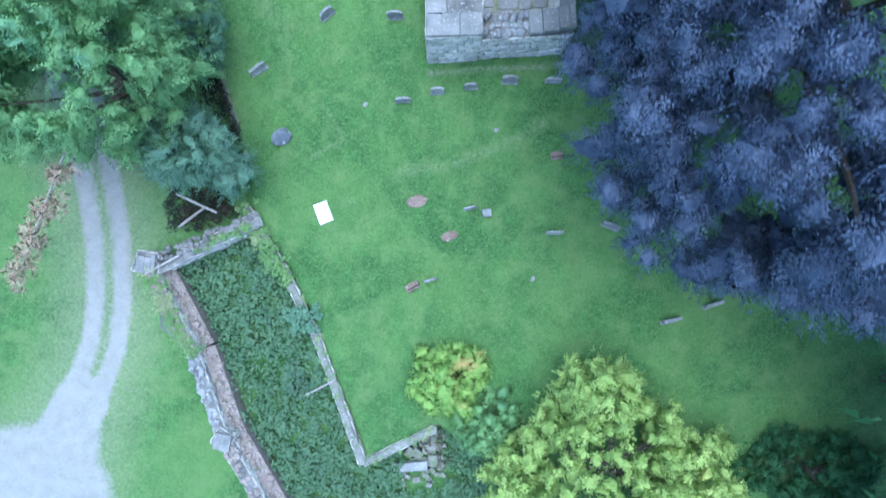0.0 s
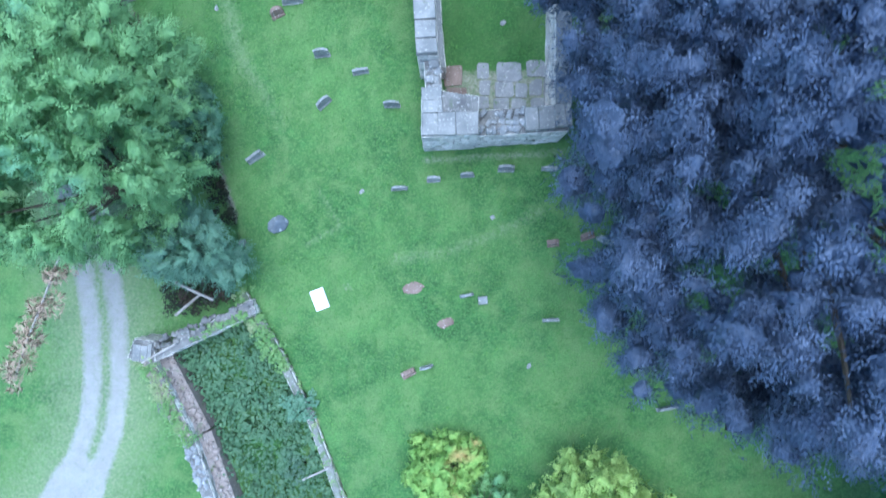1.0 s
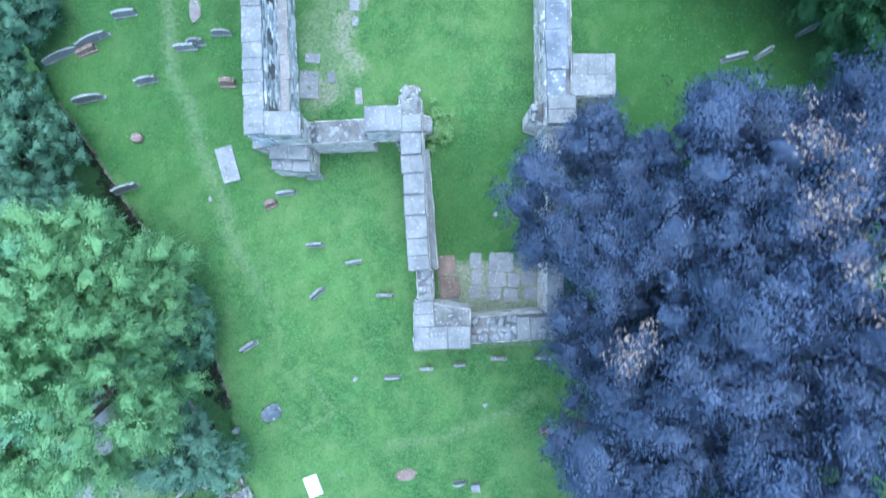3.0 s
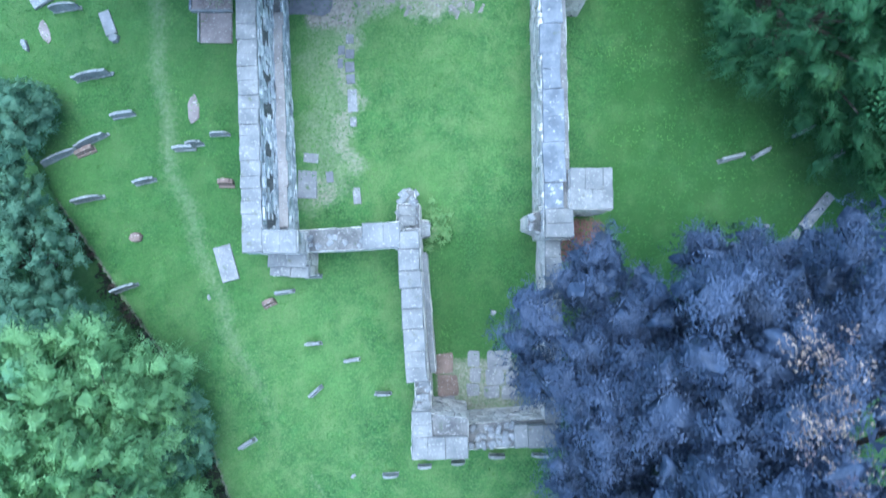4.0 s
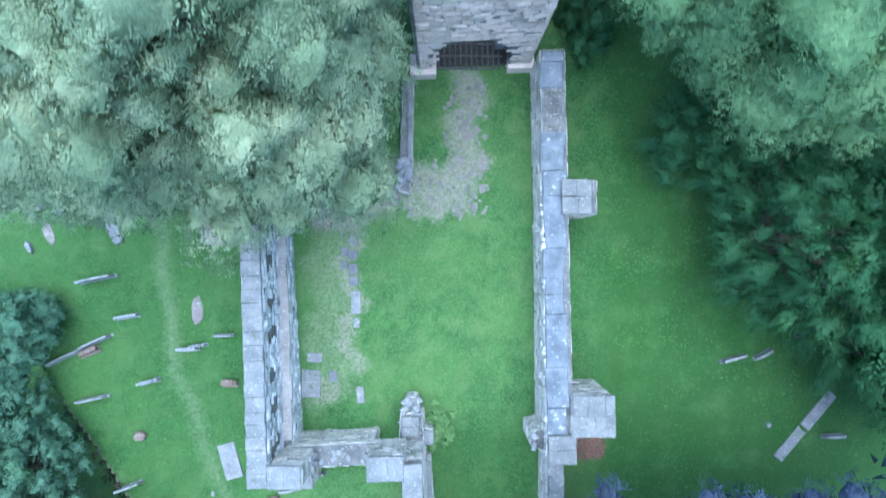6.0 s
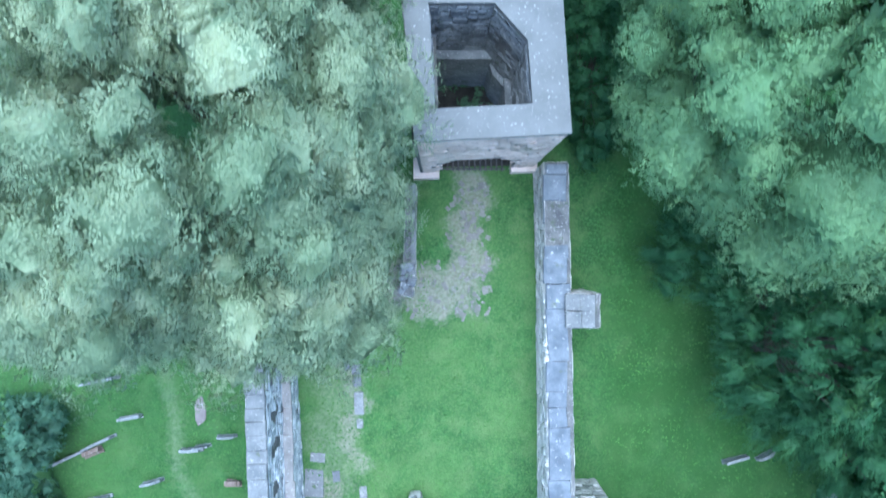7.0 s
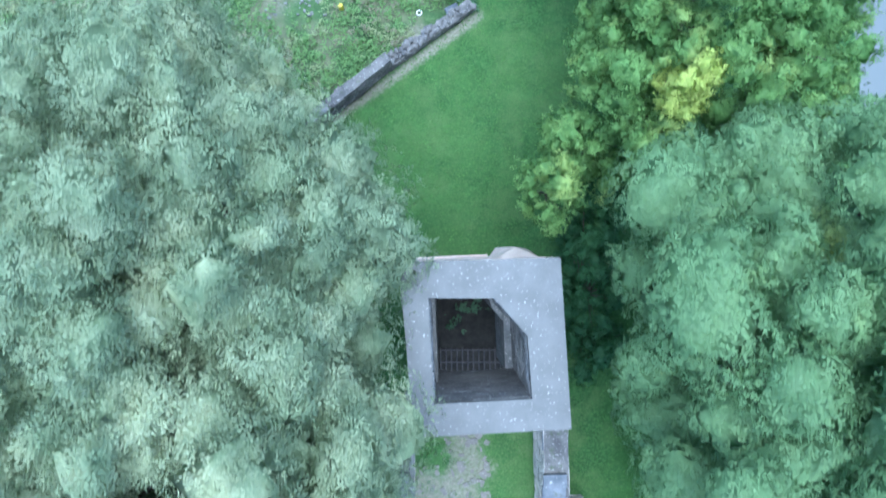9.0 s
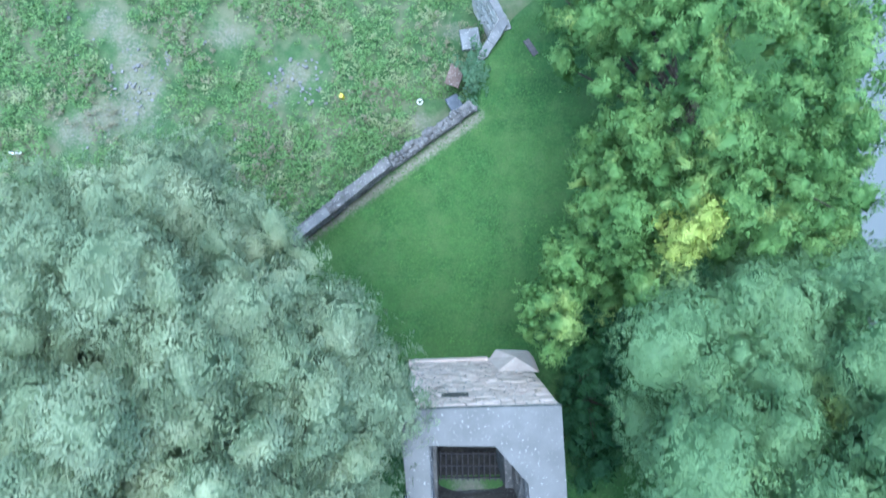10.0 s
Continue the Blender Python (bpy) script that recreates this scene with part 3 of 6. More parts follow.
# Jamb of the fallen arch between aisle and choir.
w = wall("wall_choir_jamb", "low stump of a broken arch pier with rounded top")
masonry(w, [(-1.75, 20.7), (-0.5, 20.7), (-0.55, 23.0), (-1.65, 23.0)], 0.3, 2.5)
top_rubble(w, [(-1.7, 21.9), (-0.6, 21.9), (-0.75, 23.7), (-1.5, 23.7)], lambda u, v: 2.6 - 0.5 * v * v, 0.3, (0.25, 0.5))
masonry(w, [(-1.45, 23.0), (-0.75, 23.0), (-0.85, 23.75), (-1.4, 23.75)], 0.3, 2.2)
masonry(w, [(-0.55, 21.3), (-0.05, 21.4), (-0.05, 22.1), (-0.55, 22.2)], 0.3, 2.3)
coping(w, (-0.6, 21.75), (0.0, 21.75), 0.7, 2.3, 2.2, (0.3, 0.35), 0.2)
coping(w, (-1.1, 21.9), (-1.1, 22.9), 0.9, 2.5, 2.5, (0.4, 0.5), 0.25)

# West wall of the choir, stepping down to the south.
w = wall("wall_choir_west", "long narrow stone wall whose pale capstones step downwards")
top_at = lambda y: np.interp(y, [12.8, 14.4, 21.0], [4.0, 4.25, 5.55])
cy = [21.6, 19.6, 17.6, 16.0, 14.35]
for y1, y0 in zip(cy, cy[1:]):
    x1, x0 = -0.93 + (21 - y1) * 0.062, -0.93 + (21 - y0) * 0.062
    masonry(w, [(x0 - 0.47, y0), (x0 + 0.47, y0), (x1 + 0.47, y1), (x1 - 0.47, y1)], 0.1, float(top_at(y0)) - 0.12)
coping(w, (-0.96, 21.5), (-0.53, 14.35), 1.0, 5.46, 4.1, (0.75, 1.1), 0.26, 0.04)
masonry(w, [(-0.62, 12.8), (0.12, 12.8), (0.02, 14.4), (-0.72, 14.4)], 0.1, 3.3)
top_rubble(w, [(-0.6, 12.8), (0.1, 12.8), (0.05, 14.4), (-0.7, 14.4)], 3.4, 0.35, (0.3, 0.5))
masonry(w, [(0.05, 14.4), (0.3, 14.4), (-0.2, 20.5), (-0.42, 20.5)], 0.1, 2.2)
coping(w, (0.17, 14.4), (-0.3, 20.5), 0.26, 2.2, 2.2, (0.4, 0.8), 0.08, 0.02)

# South wall of the choir.
w = wall("wall_choir_south", "choir end wall of grey limestone with worn coping slabs")
masonry(w, [(-0.8, 10.5), (1.9, 10.65), (1.9, 12.45), (-0.8, 12.85)], 0.0, 3.85)
coping(w, (-0.36, 12.85), (-0.3, 11.65), 0.98, 3.85, 3.85, (0.55, 0.65), 0.17, 0.02)
coping(w, (-0.8, 11.1), (1.9, 11.15), 1.1, 3.85, 3.85, (0.75, 0.95), 0.17, 0.03)
masonry(w, [(1.9, 10.72), (6.4, 11.0), (6.4, 12.3), (1.9, 11.95)], 0.0, 3.0)
top_rubble(w, [(1.9, 10.8), (5.0, 10.95), (5.0, 12.1), (1.9, 11.9)], lambda u, v: 3.1 + 0.5 * max(0, 0.12 - u) * 8, 0.32, (0.2, 0.45))
coping(w, (4.2, 11.5), (6.4, 11.65), 1.15, 3.05, 3.5, (0.5, 0.8), 0.3, 0.05)

w = wall("wall_choir_east", "east choir wall standing half hidden under the beech")
masonry(w, [(5.75, 12.2), (6.45, 12.2), (6.4, 21.2), (5.7, 21.2)], 0.1, 3.4)
coping(w, (6.1, 12.2), (6.05, 21.2), 0.75, 3.4, 3.7, (0.5, 1.0), 0.16, 0.03)

# East wall of the nave with two buttresses.
w = wall("wall_nave_east", "long ruined nave wall of grey limestone with flat capstones")
masonry(w, [(5.5, 21.2), (6.75, 21.2), (6.3, 41.0), (5.15, 41.0)], 0.3, 4.5)
coping(w, (6.15, 21.25), (6.1, 22.6), 1.35, 4.7, 4.7, (0.6, 0.75), 0.2, 0.03)
coping(w, (6.04, 22.6), (5.67, 34.0), 0.95, 4.46, 4.43, (0.7, 2.4), 0.2, 0.12, meshes=STREAKED_MESHES)
coping(w, (5.75, 34.0), (5.72, 37.0), 1.15, 4.5, 4.5, (0.9, 1.7), 0.2, 0.08, meshes=STREAKED_MESHES)
coping(w, (5.72, 37.0), (5.68, 40.9), 1.05, 4.2, 4.45, (0.8, 1.5), 0.2, 0.08, meshes=STREAKED_MESHES)
top_rubble(w, [(5.45, 22.6), (5.75, 22.6), (5.42, 36.5), (5.15, 36.5)], lambda u, v: 4.42, 0.26, (0.15, 0.35), material=PALESTONE)
masonry(w, [(4.85, 21.75), (5.5, 21.5), (5.5, 22.6), (4.85, 22.35)], 0.3, 3.6)
top_rubble(w, [(4.85, 21.7), (5.6, 21.5), (5.6, 22.6), (4.85, 22.4)], lambda u, v: 3.7 + 0.8 * u, 0.26, (0.2, 0.4))

w = wall("wall_buttress_south", "square stone buttress with a lichened flat top")
masonry(w, [(6.62, 22.55), (8.6, 22.55), (8.55, 24.45), (6.62, 24.45)], 0.4, 4.85)
coping(w, (6.62, 23.05), (8.63, 23.05), 1.0, 4.85, 4.85, (0.9, 1.1), 0.14, 0.02)
coping(w, (6.62, 24.0), (8.6, 24.0), 1.0, 4.85, 4.85, (0.6, 0.9), 0.14, 0.02)
w = wall("wall_buttress_north", "stepped stone buttress with weathered capstones")
masonry(w, [(6.2, 33.1), (7.75, 33.1), (7.75, 34.7), (6.2, 34.7)], 0.6, 4.8)
coping(w, (6.1, 33.5), (7.5, 33.5), 0.8, 4.85, 4.85, (0.6, 0.8), 0.15, 0.03)
coping(w, (6.1, 34.3), (7.5, 34.3), 0.8, 4.85, 4.85, (0.5, 0.7), 0.15, 0.03)
coping(w, (7.65, 33.1), (7.65, 34.7), 0.5, 4.2, 4.2, (0.5, 0.6), 0.2, 0.03)

# Stump of the arcade wall south of the tower.
w = wall("wall_arcade", "low remains of the arcade wall with a rounded end")
masonry(w, [(-1.75, 35.0), (-1.15, 34.9), (-1.12, 40.2), (-1.6, 40.2)], 0.5, 2.3)
coping(w, (-1.25, 34.9), (-1.2, 40.2), 0.24, 2.3, 2.4, (0.5, 1.1), 0.1, 0.02)
top_rubble(w, [(-1.95, 34.5), (-1.15, 34.4), (-1.2, 36.0), (-1.9, 36.2)], lambda u, v: 2.5 - 0.8 * max(0, 0.4 - v), 0.3, (0.25, 0.5))
masonry(w, [(-1.85, 34.45), (-1.25, 34.35), (-1.25, 36.0), (-1.85, 36.0)], 0.5, 2.35)


# ---- the tower ----
TOWER_OUT = [(-0.72, 40.8), (5.0, 41.15), (4.6, 47.4), (-1.3, 47.2)]
TOWER_IN = [(-0.04, 42.0), (3.6, 42.2), (3.42, 44.55), (2.18, 45.93), (-0.27, 45.93)]


def arched_wall(name, p0, p1, depth, z0, z1, a0, a1, spring, crown, material):
    """A wall slab from p0 to p1 with one pointed opening; depth goes to the left of p0 -> p1."""
    d = Vector((p1[0] - p0[0], p1[1] - p0[1], 0))
    n = Vector((-d.y, d.x, 0)).normalized() * depth
    length = d.length
    d.normalize()
    mid = (a0 + a1) / 2
    curve = [(a0, spring)]
    for i in range(1, 9):
        k = i / 9
        curve.append((a0 + (mid - a0) * (1 - math.cos(k * 1.45)) / (1 - math.cos(1.45)), spring + (crown - spring) * math.sin(k * 1.5708)))
    curve.append((mid, crown))
    curve += [(a1 + a0 - x, z) for x, z in reversed(curve[:-1])]
    bm = bmesh.new()
    sheets = []
    for shift in (Vector(), n):
        at = lambda s, z: bm.verts.new(Vector((*p0, 0)) + d * s + shift + Vector((0, 0, z)))
        low = [at(x, z) for x, z in [(a0, z0), *curve, (a1, z0)]]
        high = [at(x, z1) for x, z in [(a0, z0), *curve, (a1, z0)]]
        ends = [at(0, z0), at(0, z1), at(length, z0), at(length, z1)]
        sheets.append((low, high, ends))
        bm.faces.new((ends[0], low[0], high[0], ends[1]))
        bm.faces.new((low[-1], ends[2], ends[3], high[-1]))
        for i in range(len(low) - 1):
            if i not in (0, len(low) - 2):
                bm.faces.new((low[i], low[i + 1], high[i + 1], high[i]))
    (la, ha, ea), (lb, hb, eb) = sheets
    for i in range(len(la) - 1):
        bm.faces.new((la[i], la[i + 1], lb[i + 1], lb[i]))
    bm.faces.new((ea[0], ea[1], eb[1], eb[0]))
    bm.faces.new((ea[2], ea[3], eb[3], eb[2]))
    bmesh.ops.remove_doubles(bm, verts=bm.verts, dist=0.0005)
    return bm_mesh(name, bm, material)


def ring_slab(name, outer, inner, z0, z1, material):
    """A flat slab with a hole: outer has four corners, inner five, both anticlockwise from the south-west."""
    bm = bmesh.new()
    rows = []
    for z in (z0, z1):
        rows.append(([bm.verts.new((x, y, z)) for x, y in outer], [bm.verts.new((x, y, z)) for x, y in inner]))
    for o, i in rows:
        bm.faces.new((o[0], o[1], i[1], i[0]))
        bm.faces.new((o[1], o[2], i[2], i[1]))
        bm.faces.new((o[2], i[3], i[2]))
        bm.faces.new((o[2], o[3], i[4], i[3]))
        bm.faces.new((o[3], o[0], i[0], i[4]))
    for k, count in ((0, 4), (1, 5)):
        for i in range(count):
            bm.faces.new((rows[0][k][i], rows[0][k][(i + 1) % count], rows[1][k][(i + 1) % count], rows[1][k][i]))
    return bm_mesh(name, bm, material)


def build_tower():
    t = thing("bell_tower", "square roofless grey limestone church tower with flat weathered wall tops", "tower", None, "structure")
    (ax, ay), (bx, by), (cx, cy), (dx, dy) = TOWER_OUT
    part("south_wall", arched_wall("south_wall", (ax - 0.15, ay), (bx, by), 1.2, 0.5, 10.75, 0.75, 4.75, 3.2, 5.9, RUBBLE), t, "tower wall with an open pointed arch")
    part("north_wall", box_core("north_wall", [(dx, dy - 1.25), (cx, cy - 1.45), (cx, cy), (dx, dy)], 0.4, [10.75] * 4, RUBBLE), t)
    part("east_wall", box_core("east_wall", [(3.6, 42.2), (bx, by), (cx, cy - 1.4), (3.42, 45.9)], 0.4, [10.75] * 4, RUBBLE), t)
    part("west_wall", box_core("west_wall", [(ax - 0.1, ay + 1.1), (-0.04, 42.0), (-0.27, 46.0), (dx, dy - 1.2)], 0.4, [10.75] * 4, RUBBLE), t)
    part("stair_corner", box_core("stair_corner", [(3.42, 44.55), (4.3, 44.6), (4.2, 46.2), (2.18, 45.93)], 3.0, [10.75] * 4, RUBBLE), t)
    rows, inner = [], []
    quads = [TOWER_OUT[i] for i in range(4)]
    for i in range(4):
        a, b = np.array((*quads[i], 0.5)), np.array((*quads[(i + 1) % 4], 0.5))
        length = np.linalg.norm(b - a)
        u = (b - a) / length
        holes = [(0.65, 4.7, -1, 4.2), (0.9, 4.4, 4, 4.8), (1.5, 3.8, 4.7, 5.3)] if i == 0 else [(3.3, 4.4, 8.0, 8.6)] if i == 2 else []
        rows += face_blocks(a, u, (0, 0, 1), length, 10.2, (u[1], -u[0], 0), (0.22, 0.36), (0.35, 0.9), (0.015, 0.03), holes=holes)
    for i in range(5):
        a, b = np.array((*TOWER_IN[(i + 1) % 5], 2.0)), np.array((*TOWER_IN[i], 2.0))
        length = np.linalg.norm(b - a)
        u = (b - a) / length
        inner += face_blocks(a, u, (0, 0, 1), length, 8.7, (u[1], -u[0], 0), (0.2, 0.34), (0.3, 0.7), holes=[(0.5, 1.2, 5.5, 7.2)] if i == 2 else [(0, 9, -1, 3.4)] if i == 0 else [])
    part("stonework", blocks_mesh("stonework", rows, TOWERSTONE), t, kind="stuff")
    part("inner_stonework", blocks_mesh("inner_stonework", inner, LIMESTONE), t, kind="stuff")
    part("wall_top", ring_slab("wall_top", [(ax - 0.06, ay - 0.04), (bx + 0.06, by - 0.05), (cx + 0.03, cy + 0.05), (dx - 0.05, dy + 0.05)], TOWER_IN, 10.75, 11.0, SCREED), t, "smooth pale grey concrete wall capping")
    # Inner ledges where the shaft narrows.
    part("ledge", box_core("ledge", [(-0.3, 42.0), (0.12, 42.0), (-0.05, 45.95), (-0.35, 45.95)], 0.6, [7.6] * 4, RUBBLE), t)
    part("ledge", box_core("ledge", [(-0.2, 45.5), (2.6, 45.5), (2.6, 46.0), (-0.2, 46.0)], 0.6, [5.9] * 4, LIMESTONE), t)
    part("ledge", box_core("ledge", [(3.2, 42.1), (3.65, 42.1), (3.5, 44.7), (3.1, 44.7)], 0.6, [5.6] * 4, LIMESTONE), t)
    part("corner_shaft", box_core("corner_shaft", [(2.6, 45.0), (3.3, 44.2), (3.6, 45.6), (2.3, 46.0)], 0.6, [5.2] * 4, LIMESTONE), t)
    # Footings.
    for quad, top in (([(-1.25, 40.5), (0.1, 40.55), (0.1, 41.6), (-1.25, 41.6)], 2.1), ([(3.85, 40.85), (5.2, 40.9), (5.2, 41.6), (3.85, 41.6)], 2.1),
                      ([(-1.5, 46.9), (2.7, 47.2), (2.7, 47.5), (-1.5, 47.3)], 1.4)):
        part("plinth", box_core("plinth", quad, 0.4, [top] * 4, TOWERSTONE), t)
    # The gabled stump that leans against the north side.
    bm = bmesh.new()
    pts = [(2.6, 47.3, 0.3), (5.3, 47.4, 0.3), (4.9, 47.4, 4.6), (2.9, 47.3, 4.2), (3.0, 47.85, 0.3), (5.0, 47.8, 0.3), (3.9, 47.9, 3.4)]
    v = [bm.verts.new(p) for p in pts]
    for f in ((0, 4, 6, 3), (4, 5, 6), (5, 1, 2, 6), (3, 6, 2), (0, 3, 2, 1), (0, 1, 5, 4)):
        bm.faces.new([v[i] for i in f])
    part("gabled_stump", bm_mesh("gabled_stump", bm, TOWERSTONE), t, "gabled stone stump of a lost roof")
    part("window", box_core("window", [(0.2, 47.18), (1.3, 47.22), (1.3, 47.33), (0.2, 47.3)], 8.5, [9.1] * 4, IRON), t, "small dark window slit")


build_tower()


def build_grating():
    g = thing("iron_grating", "dark iron grating laid on the tower floor inside the arch", "grating")
    z = 1.42
    for i in range(12):
        bm = bmesh.new()
        tube(bm, [(0.25 + 0.29 * i, 41.0, z), (0.22 + 0.29 * i, 42.5, z)], [0.045, 0.045], 5)
        part("bar", bm_mesh("bar", bm, IRON), g)
    for y in (41.1, 41.75, 42.4):
        bm = bmesh.new()
        tube(bm, [(0.15, y, z - 0.06), (3.6, y, z - 0.06)], [0.05, 0.05], 5)
        part("rail", bm_mesh("rail", bm, IRON), g)


build_grating()
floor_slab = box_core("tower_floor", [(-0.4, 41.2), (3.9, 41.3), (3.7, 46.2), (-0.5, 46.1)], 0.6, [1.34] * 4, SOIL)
thing("tower_floor", "near-black earth floor inside the tower", "floor", floor_slab, "structure")

# ---- the walls round the churchyard ----
w = wall("wall_churchyard_north", "low grey churchyard boundary wall with a mossy top")
masonry(w, [(-14.2, 49.0), (-7.55, 53.45), (-7.85, 53.95), (-14.5, 49.5)], -4.0, 2.2, RUBBLE)
masonry(w, [(-7.55, 53.5), (-2.45, 57.65), (-2.75, 58.05), (-7.85, 53.95)], -4.0, 1.95, RUBBLE)
masonry(w, [(-2.45, 57.6), (2.0, 60.85), (1.65, 61.3), (-2.75, 58.0)], -4.0, 0.95, RUBBLE)
coping(w, (-8.0, 53.45), (-5.75, 55.2), 0.5, 2.0, 2.0, (1.0, 1.2), 0.12, 0.02)
top_rubble(w, [(-5.75, 55.0), (-2.45, 57.65), (-2.8, 58.1), (-6.05, 55.4)], lambda u, v: 1.94 - 0.6 * u, 0.24, (0.18, 0.36), material=RUBBLE)
top_rubble(w, [(-2.45, 57.6), (2.0, 60.85), (1.65, 61.3), (-2.8, 58.1)], lambda u, v: 1.28 - 0.35 * u, 0.24, (0.18, 0.36), material=RUBBLE)
w = wall("wall_churchyard_corner", "short pale wall beside tumbled slabs")
masonry(w, [(2.15, 63.9), (2.45, 63.75), (3.75, 65.6), (3.3, 65.95)], -4.0, 0.5)
coping(w, (2.4, 63.9), (3.55, 65.75), 0.5, 0.5, 0.5, (0.6, 1.0), 0.12, 0.03)
masonry(w, [(3.6, 65.4), (4.0, 65.5), (2.4, 68.5), (2.0, 68.4)], -4.0, 0.3)
coping(w, (3.8, 65.4), (2.2, 68.4), 0.42, 0.3, 0.3, (0.6, 1.0), 0.12, 0.03)

w = wall("wall_churchyard_south", "narrow stone wall edging the raised lawn, partly overgrown")
line = [(-10.75, 2.7), (-8.9, -0.35), (-7.05, -4.1), (-4.4, -11.3), (-0.45, -9.45)]
for (x0, y0), (x1, y1) in zip(line, line[1:]):
    d = Vector((x1 - x0, y1 - y0)).normalized() * 0.2
    masonry(w, [(x0 + d.y, y0 - d.x), (x1 + d.y, y1 - d.x), (x1 - d.y, y1 + d.x), (x0 - d.y, y0 + d.x)], -2.9, float(lawn_level((y0 + y1) / 2)) + 0.02)
    z = float(lawn_level((y0 + y1) / 2)) + 0.03
    coping(w, (x0, y0), (x1, y1), 0.34, z, z, (0.3, 0.8), 0.08, 0.05, meshes=MOSSY_MESHES)

# The ruined outbuilding beside the track.
w = wall("wall_outbuilding_north", "ruined outbuilding wall with a grassy rubble top")
masonry(w, [(-15.9, -0.9), (-15.3, -0.9), (-9.8, 1.75), (-10.1, 2.45)], -2.8, 0.4)
top_rubble(w, [(-15.6, -0.6), (-9.85, 1.85), (-10.1, 2.45), (-15.8, 0.1)], 0.42, 0.26, (0.15, 0.4), 0.9, material=RUBBLE)
masonry(w, [(-16.6, -0.7), (-15.2, -0.9), (-15.2, 0.2), (-16.3, 0.35)], -1.8, 0.5)
coping(w, (-16.3, -0.3), (-15.3, -0.4), 0.9, 0.55, 0.5, (0.3, 0.5), 0.15, 0.1)
w = wall("wall_outbuilding_west", "ruined outbuilding wall with brown ledge and lichened stones")
wl = [(-15.75, -0.6), (-13.35, -5.1), (-11.75, -9.6), (-9.6, -13.2), (-7.0, -17.5)]
for i, ((x0, y0), (x1, y1)) in enumerate(zip(wl, wl[1:])):
    d = Vector((x1 - x0, y1 - y0)).normalized()
    n = Vector((-d.y, d.x))
    masonry(w, [(x0 - n.x * 0.3, y0 - n.y * 0.3), (x1 - n.x * 0.3, y1 - n.y * 0.3), (x1 + n.x * 0.3, y1 + n.y * 0.3), (x0 + n.x * 0.3, y0 + n.y * 0.3)][::1], -2.8, 0.45)
    top_rubble(w, [(x0 - n.x * 0.35, y0 - n.y * 0.35), (x1 - n.x * 0.35, y1 - n.y * 0.35), (x1 + n.x * 0.3, y1 + n.y * 0.3), (x0 + n.x * 0.3, y0 + n.y * 0.3)], 0.48, 0.25, (0.14, 0.36), material=EARTHSTONE if i % 2 == 0 else LIMESTONE)
    part("ledge", box_core("ledge", [(x0 + n.x * 0.28, y0 + n.y * 0.28), (x1 + n.x * 0.28, y1 + n.y * 0.28), (x1 + n.x * 0.9, y1 + n.y * 0.9), (x0 + n.x * 0.9, y0 + n.y * 0.9)], -2.8, [-0.1, -0.1, -0.5, -0.5], EARTHSTONE), w,
         "pinkish earthy wall ledge")
    top_rubble(w, [(x0 + n.x * 0.25, y0 + n.y * 0.25), (x1 + n.x * 0.25, y1 + n.y * 0.25), (x1 + n.x * 0.85, y1 + n.y * 0.85), (x0 + n.x * 0.85, y0 + n.y * 0.85)], lambda u, v: -0.06 - 0.4 * v, 0.24, (0.12, 0.4), 0.85, material=EARTHSTONE)
masonry(w, [(-12.3, -9.75), (-11.5, -10.3), (-11.0, -9.5), (-11.8, -9.0)], -1.8, 0.65)
coping(w, (-12.1, -9.65), (-11.2, -9.8), 0.9, 0.6, 0.65, (0.4, 0.5), 0.15, 0.08)
part("batter", box_core("batter", [(-16.2, -1.0), (-15.9, -4.0), (-14.3, -4.6), (-15.2, -1.0)], -1.7, [-1.1, -1.4, -0.1, -0.1], RUBBLE), w, "sloping stone foot of the wall")


# ---- trees ----
def toned(me, tone):
    a = me.attributes.new("tone", "FLOAT", "POINT")
    a.data.foreach_set("value", np.asarray(tone, dtype=np.float32))
    return me


